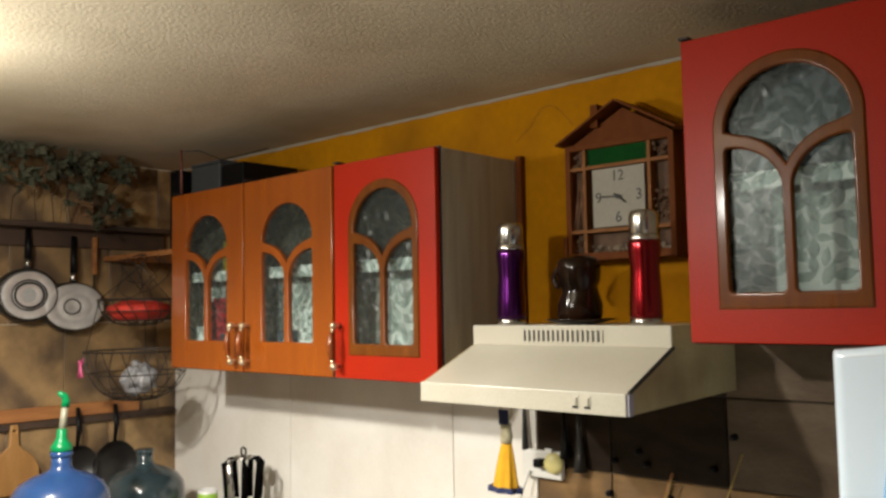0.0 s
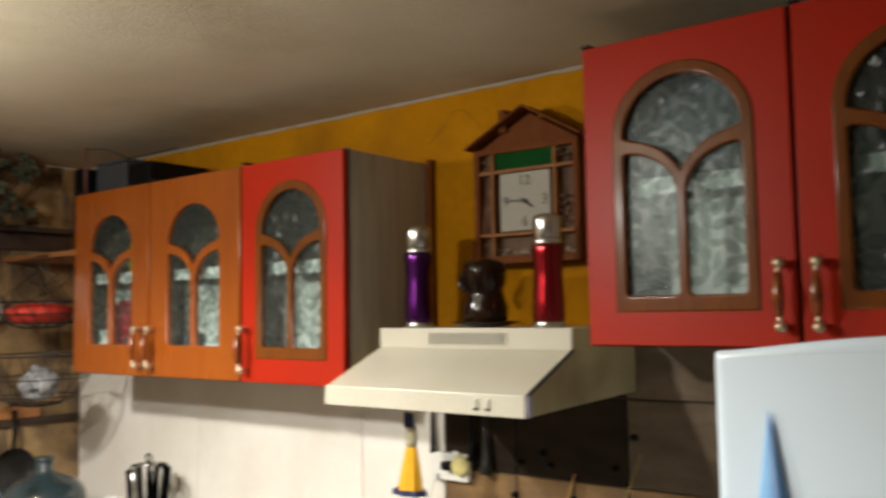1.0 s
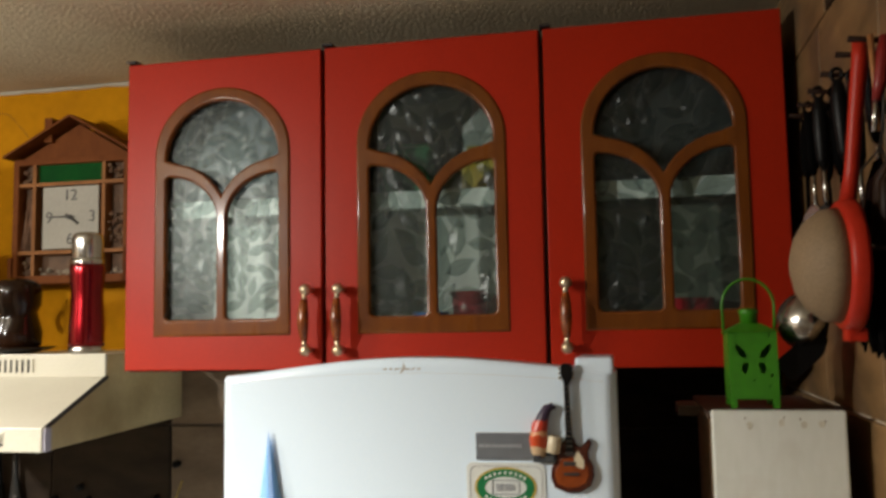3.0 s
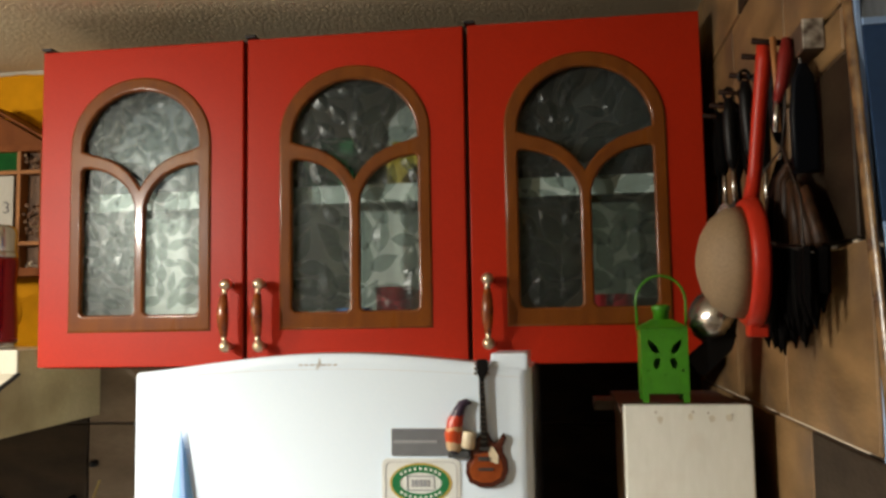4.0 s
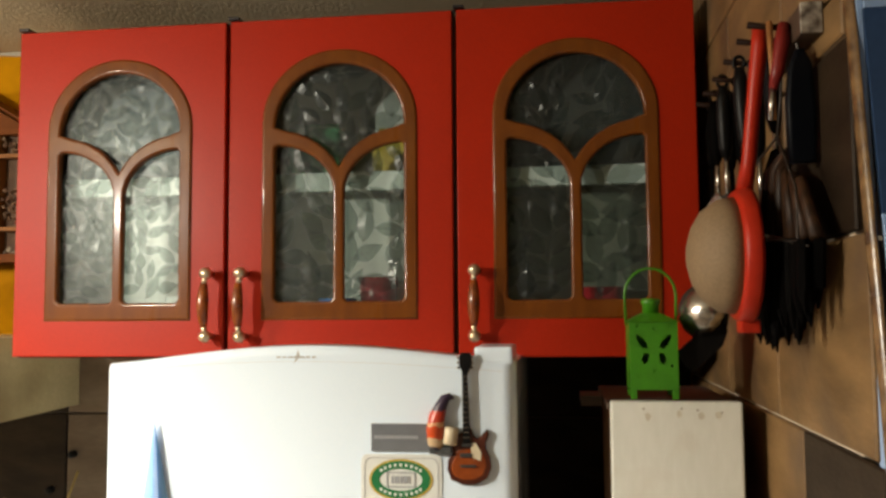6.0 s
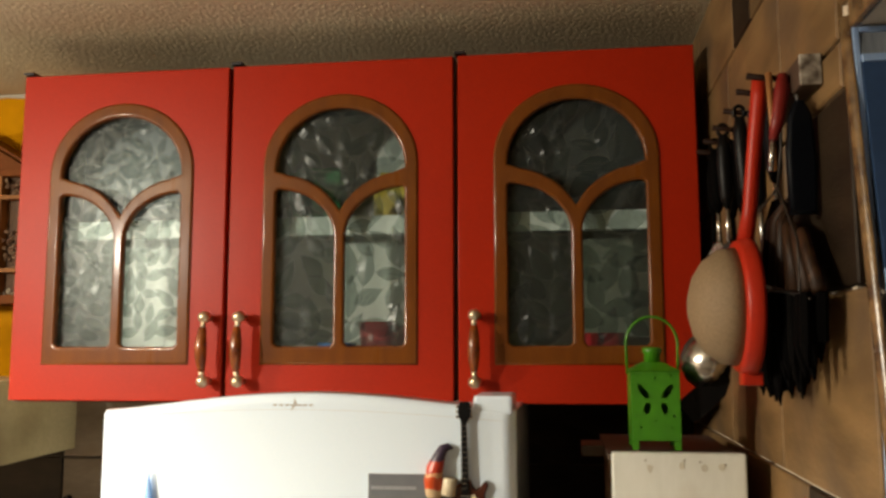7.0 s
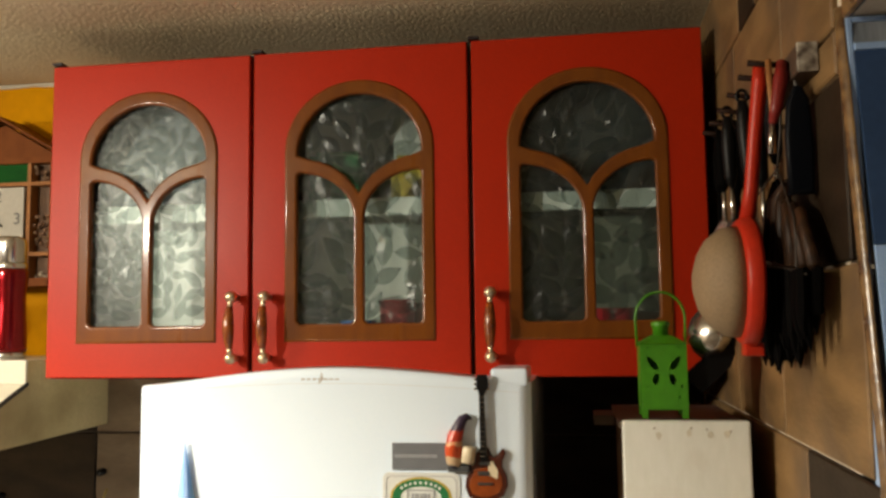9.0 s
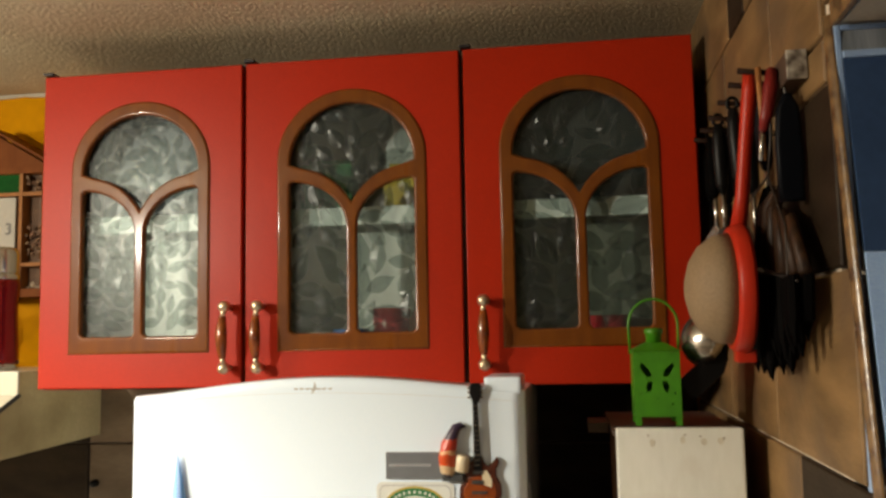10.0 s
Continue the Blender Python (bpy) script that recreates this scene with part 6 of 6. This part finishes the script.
for cx, cy, cz, rad in CLUMPS:
    pts = [Vector((XP + 0.045, cy + r.uniform(-0.03, 0.03), 1.885)), Vector((XP + 0.09, cy + r.uniform(-0.03, 0.03), 0.5 * (1.885 + cz))), Vector((cx, cy, cz))]
    tube(pts, 0.002, 5, stems)
    for k in range(9):
        p = Vector((cx, cy, cz)) + Vector((r.gauss(0, 0.5), r.gauss(0, 0.55), r.gauss(0, 0.45))) * rad
        p.z = min(p.z, ZC - 0.012)
        for q in range(5):
            a = Vector((r.uniform(-0.3, 1), r.uniform(-1, 1), r.uniform(-1, 0.6))).normalized()
            b = a.cross(Vector((r.uniform(-1, 1), r.uniform(-1, 1), r.uniform(-1, 1)))).normalized()
            n = a.cross(b)
            ln, wd = r.uniform(0.025, 0.05), r.uniform(0.010, 0.020)
            c = [p, p + a * ln * 0.4 + b * wd, p + a * ln, p + a * ln * 0.4 - b * wd]
            for v in c:
                v.x = max(v.x, XP + 0.004)
                v.z = min(v.z, ZC - 0.01)
            m0 = p + a * ln * 0.45 + n * 0.004
            vs = [bm.verts.new(v) for v in c]
            mv = bm.verts.new(m0)
            for i in range(4):
                bm.faces.new((vs[i], vs[(i + 1) % 4], mv))
tagged(part("leaves", bm, LEAF, pot), kind="stuff")
part("stems", stems, DARK_WOOD, pot)
bx = thing("wooden_box", (XP + 0.05, -0.116, 1.88), "small worn wooden box on the dark shelf", "box")
part("body", box(XP + 0.03, XP + 0.09, -0.145, -0.090, 1.8805, 1.955, 0.002), RAW_WOOD, bx)
part("lid", box(XP + 0.028, XP + 0.092, -0.147, -0.088, 1.9555, 1.966, 0.002), RAW_WOOD, bx)

# corner shelf with the dark box
cs = thing("corner_shelf", (-2.1, 0.15, 1.75), "raw pine corner shelf beside the orange cabinet", "shelf")
part("board", box(XW + 0.016, -1.868, -0.01, YN - 0.002, 1.752, 1.770, 0.002), PINE, cs)
ZB = ZL1 + 0.0045
spk = thing("dark_box", (-1.75, 0.15, ZB), "dark grey vinyl box on top of the orange cabinet", "box")
part("body", box(-1.838, -1.665, 0.03, 0.28, ZB, 2.045, 0.006), GREY_BOX, spk)
part("lid", box(-1.840, -1.663, 0.028, 0.282, 2.0455, 2.056, 0.004), GREY_BOX, spk)
lone("black_case", box(-1.925, -1.872, 0.0, 0.28, 1.7705, 2.042, 0.004), BLACK_PLASTIC, "narrow black case standing on the corner shelf", "case")
lone("black_tray", box(-1.655, -1.53, 0.03, 0.25, ZB, ZB + 0.082, 0.006), BLACK_PLASTIC, "flat black tray lying on top of the orange cabinet", "tray")
stick = bmesh.new()
tube([(-1.815, -0.02, ZL1 + 0.004), (-1.815, -0.022, 2.10)], 0.0045, 8, stick)
lone("red_stick", stick, material("dull_red_wood", (0.13, 0.04, 0.03), 0.6, spread=0.2), "thin dull red stick standing on the orange cabinet", "stick", smooth=True)
lone("hanging_wire", tube([(-1.815, -0.022, 2.095), (-1.79, 0.03, 2.10), (-1.76, 0.10, 2.075), (-1.73, 0.18, 2.10), (-1.70, 0.25, 2.125)], 0.0022, 6), WIRE, "dark wire slung from the red stick to the ceiling", "wire", smooth=True)

# ---- hanging wire baskets ----
bk = thing("wire_basket", (-2.08, -0.02, 1.25), "rusty black two-tier wire hanging basket holding bags", "hanging basket")


def tier(cx, cy, zrim, rad, depth, label):
    bm = bmesh.new()
    for f in (0.0, 0.3, 0.6, 0.85, 1.0):
        rr = rad * math.cos(f * math.pi / 2 * 0.86)
        z = zrim - depth * math.sin(f * math.pi / 2)
        tube([(cx + rr * math.cos(2 * math.pi * i / 28), cy + rr * math.sin(2 * math.pi * i / 28), z) for i in range(28)], 0.0034 if f == 0 else 0.0023, 5, bm, closed=True)
    for k in range(16):
        a = 2 * math.pi * k / 16
        tube([(cx + rad * math.cos(f * math.pi / 2 * 0.86) * math.cos(a + 0.5 * f), cy + rad * math.cos(f * math.pi / 2 * 0.86) * math.sin(a + 0.5 * f), zrim - depth * math.sin(f * math.pi / 2)) for f in [i / 6 for i in range(7)]], 0.0019, 5, bm)
    tagged(part("basket_tier", bm, WIRE, bk, label), kind="stuff")


BX, BY = -2.085, -0.03
tier(BX, BY, 1.600, 0.135, 0.09, "upper wire tier")
tier(BX, BY, 1.420, 0.178, 0.170, "wide lower wire tier")
chains = bmesh.new()
for k in range(3):
    a = 2 * math.pi * k / 3 + 0.4
    tube([(BX, 0.004, 1.7515), (BX, BY + 0.01, 1.72), (BX + 0.135 * math.cos(a), BY + 0.135 * math.sin(a), 1.600), (BX + 0.178 * math.cos(a), BY + 0.178 * math.sin(a), 1.420)], 0.0018, 5, chains)

part("chain", chains, WIRE, bk, "hanging chains")
r = random.Random(5)
coil = bmesh.new()
for k in range(5):
    y, z, rad = BY + r.uniform(-0.04, 0.04), 1.66 + r.uniform(-0.02, 0.05), r.uniform(0.05, 0.09)
    tube([(BX + rad * math.cos(2 * math.pi * i / 24) * 1.2, y + 0.03 * math.sin(4 * math.pi * i / 24 + k), z + rad * 0.8 * math.sin(2 * math.pi * i / 24)) for i in range(24)], 0.0016, 5, coil, closed=True)
tagged(part("wire_coil", coil, WIRE, bk, "loose loops of wire"), kind="stuff")
bm = lathe([(0.03, -0.03), (0.085, -0.022), (0.108, 0.0), (0.10, 0.022), (0.06, 0.038), (0.01, 0.042)], (BX, BY, 1.556), seg=28)
for v in bm.verts:
    v.co += Vector((1, 1, 0.6)) * noise.noise(v.co * 22) * 0.012
lone("red_bag", bm, RED_CLOTH, "red net bag lying in the upper wire basket", "bag", smooth=True)
bm = bmesh.new()
bmesh.ops.create_icosphere(bm, subdivisions=4, radius=0.07)
for v in bm.verts:
    d = v.co.normalized()
    v.co = d * (0.055 + 0.022 * noise.noise(d * 2.3) + 0.008 * noise.noise(d * 7)) + Vector((BX + 0.05, BY - 0.02, 1.325))
lone("plastic_bag", bm, BAG, "crumpled white plastic bag in the lower wire basket", "bag", smooth=True)
rb = bmesh.new()
tube([(-2.165, -0.185, 1.40), (-2.168, -0.198, 1.368), (-2.152, -0.198, 1.335)], 0.005, 6, rb)
tube([(-2.175, -0.196, 1.392), (-2.168, -0.198, 1.368), (-2.182, -0.198, 1.332)], 0.005, 6, rb)
lone("clothes_peg", rb, PINK, "pink peg clipped on the wire basket", "peg", smooth=True)

# ---- water jugs ----


def jug(x, y, base, mat, label, neck_mat):
    j = thing("water_jug", (x, y, base), label, "water jug", "water jugs")
    part("bottle", lathe([(0.115, 0), (0.132, 0.012), (0.135, 0.06), (0.131, 0.075), (0.135, 0.09), (0.135, 0.16), (0.131, 0.175), (0.135, 0.19), (0.135, 0.27), (0.131, 0.283), (0.135, 0.297),
                          (0.135, 0.345), (0.130, 0.372), (0.112, 0.398), (0.080, 0.417), (0.048, 0.428), (0.031, 0.438), (0.0275, 0.452), (0.0275, 0.480)], (x, y, base), seg=48), mat, j, smooth=True)
    part("neck_ring", lathe([(0.0285, 0.472), (0.031, 0.474), (0.031, 0.486), (0.0275, 0.488)], (x, y, base), seg=28), neck_mat, j, "bottle mouth", True)
    return j


JB = 0.674
table = thing("low_table", (-1.85, -0.30, 0), "plain low wooden table carrying the water jugs", "table")
part("tabletop", box(-2.00, -1.42, -0.70, -0.28, JB - 0.03, JB - 0.001, 0.003), RAW_WOOD, table)
for x in (-1.97, -1.45):
    for y in (-0.67, -0.31):
        part("leg", box(x - 0.02, x + 0.02, y - 0.02, y + 0.02, 0, JB - 0.0305), RAW_WOOD, table)
jug(-1.72, -0.455, JB, BLUE_JUG, "blue water jug with a green hand pump, on a low table", BLUE_JUG)
PXJ, PYJ, PZJ = -1.72, -0.455, JB + 0.482
pump = thing("jug_pump", (PXJ, PYJ, PZJ), "green plastic hand pump with milky tube, on blue jug", "pump")
part("cap", lathe([(0.028, 0.0065), (0.0295, 0.008), (0.0295, 0.022), (0.022, 0.030), (0.0145, 0.044), (0.0135, 0.066), (0.011, 0.069)], (PXJ, PYJ, PZJ), seg=24), GREEN_PLASTIC, pump, smooth=True)
part("tube", tube([(PXJ, PYJ, PZJ + 0.060), (PXJ + 0.002, PYJ + 0.008, PZJ + 0.135)], 0.0095, 14), TUBE, pump, "milky plastic tube", True)
part("spout", tube([(PXJ + 0.002, PYJ + 0.008, PZJ + 0.130), (PXJ + 0.002, PYJ + 0.010, PZJ + 0.150), (PXJ + 0.002, PYJ + 0.004, PZJ + 0.163), (PXJ + 0.002, PYJ - 0.012, PZJ + 0.172)], 0.015, 14, radii=[0.0125, 0.0115, 0.010, 0.006]), GREEN_PLASTIC, pump, smooth=True)
stand = thing("jug_stand", (-2.05, -0.02, 0), "plain wooden stand under the clear jug", "stand")
part("block", box(-2.20, -1.905, -0.17, 0.13, 0.0, 0.592, 0.003), RAW_WOOD, stand)
jug(-2.05, -0.02, 0.593, CLEAR_JUG, "empty bluish clear water jug, on a wooden stand", CLEAR_JUG)

# ---- tiles, piece by piece ----


def tile_mesh(w, h, t, name):
    """One tile with eased edges, lying in y and z with its face towards +x."""
    bm = box(0, t, -w / 2, w / 2, -h / 2, h / 2)
    top = [e for e in bm.edges if all(v.co.x > t * 0.5 for v in e.verts)]
    bmesh.ops.bevel(bm, geom=top, offset=0.0018, segments=1, affect="EDGES")
    me = bpy.data.meshes.new(name)
    bm.to_mesh(me)
    bm.free()
    return me


def lay(parent, turn, spot, runs, pick, cut=None):
    """Lays tiles on a wall; runs are rows of (z0, z1, [joints along the wall])."""
    cache = {}
    o = ORIGIN[parent]
    for z0, z1, joints in runs:
        for a, b in zip(joints, joints[1:]):
            w, h = round(b - a - 0.004, 4), round(z1 - z0 - 0.004, 4)
            mat = pick(a, z0)
            key = (w, h, mat.name)
            if key not in cache:
                cache[key] = tile_mesh(w, h, 0.007, "tile")
                cache[key].materials.append(mat)
            ob = new("tile", cache[key])
            ob.parent = parent
            ob.matrix_local = Matrix.Translation(spot((a + b) / 2, (z0 + z1) / 2) - o) @ Matrix.Rotation(turn, 4, "Z")


def joints_from(start, step, lo, hi):
    k = math.ceil((lo - start) / step - 1e-6)
    js = [lo]
    while start + k * step < hi - 0.02:
        if start + k * step > lo + 0.02:
            js.append(start + k * step)
        k += 1
    return js + [hi]


r_e = random.Random(17)
DARKS = {}


def pick_east(a, z):
    key = (round(a, 2), round(z, 2))
    if key not in DARKS:
        DARKS[key] = r_e.random() < 0.3
    if abs(z - 1.615) < 0.01 and a < -0.45:
        return TILE_DARK
    if abs(z - 1.225) < 0.01 and a < -0.52:
        return TILE_DARK
    if z > 1.97:
        return TILE_DARK if -0.35 < a < -0.25 else TILE_TAN
    if abs(z - 1.79) < 0.01 or abs(z - 1.835) < 0.01 or abs(z - 1.425) < 0.01 or abs(z - 1.225) < 0.01:
        return TILE_TAN
    return TILE_DARK if DARKS[key] else TILE_TAN


ROWS_Z = [0.03, 0.225, 0.425, 0.625, 0.825, 1.025, 1.225, 1.425, 1.615]
runs = []
for i, (z0, z1) in enumerate(zip(ROWS_Z, ROWS_Z[1:])):
    start = (-0.380, -0.504, -0.330, -0.475)[(i + 1) % 4]
    runs.append((z0, z1, joints_from(start, 0.30, edge_y(0.5 * (z0 + z1)) + 0.006, YN - 0.002)))
runs.append((1.615, 1.790, [edge_y(1.70) + 0.006, -0.446, -0.146, 0.154, YN - 0.002]))
runs.append((1.790, 1.835, [edge_y(1.81) + 0.006, -0.446]))
runs.append((1.790, 1.985, [-0.446, -0.146, 0.154, YN - 0.002]))
runs.append((1.835, 1.985, [edge_y(1.9) + 0.006, -0.446]))
runs.append((1.985, ZC - 0.004, [-0.600, -0.305, -0.195, 0.105, YN - 0.002]))
runs.append((WZ1 + 0.024, 1.985, joints_from(-0.95, 0.30, -1.75, EDGE_TOP + 0.002)))
runs.append((1.985, ZC - 0.004, joints_from(-0.90, 0.30, -1.75, -0.604)))
lay(wall_east, math.pi, lambda a, z: Vector((XE + 0.0005, a, z)), runs, pick_east)

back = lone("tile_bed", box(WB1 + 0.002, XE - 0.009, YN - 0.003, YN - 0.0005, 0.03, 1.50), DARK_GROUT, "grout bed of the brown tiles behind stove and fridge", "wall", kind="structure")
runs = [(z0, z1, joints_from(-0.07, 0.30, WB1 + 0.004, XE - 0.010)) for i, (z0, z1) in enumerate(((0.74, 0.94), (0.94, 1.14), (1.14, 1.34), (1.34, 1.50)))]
# TILE_DARK under the hood and behind the fridge paints the shade on tan tiles.
lay(back, -math.pi / 2, lambda a, z: Vector((a, YN - 0.0025, z)), runs, lambda a, z: TILE_DARK if a > 0.3 else TILE_TAN if z < 1.1 else TILE_GREY_TAN if a > -0.1 else TILE_DARK)

runs = []
for i, (z0, z1) in enumerate(((0.02, 0.36), (0.36, 0.76), (0.76, 1.15), (1.15, 1.52), (1.52, 1.89), (1.89, ZC - 0.004))):
    runs.append((z0, z1, joints_from(-0.147 + (0.17 if i % 2 == 0 else 0), 0.37, -1.6, YN - 0.002)))
lay(wall_west, 0.0, lambda a, z: Vector((XW - 0.0005, a, z)), runs, lambda a, z: TILE_STONE)
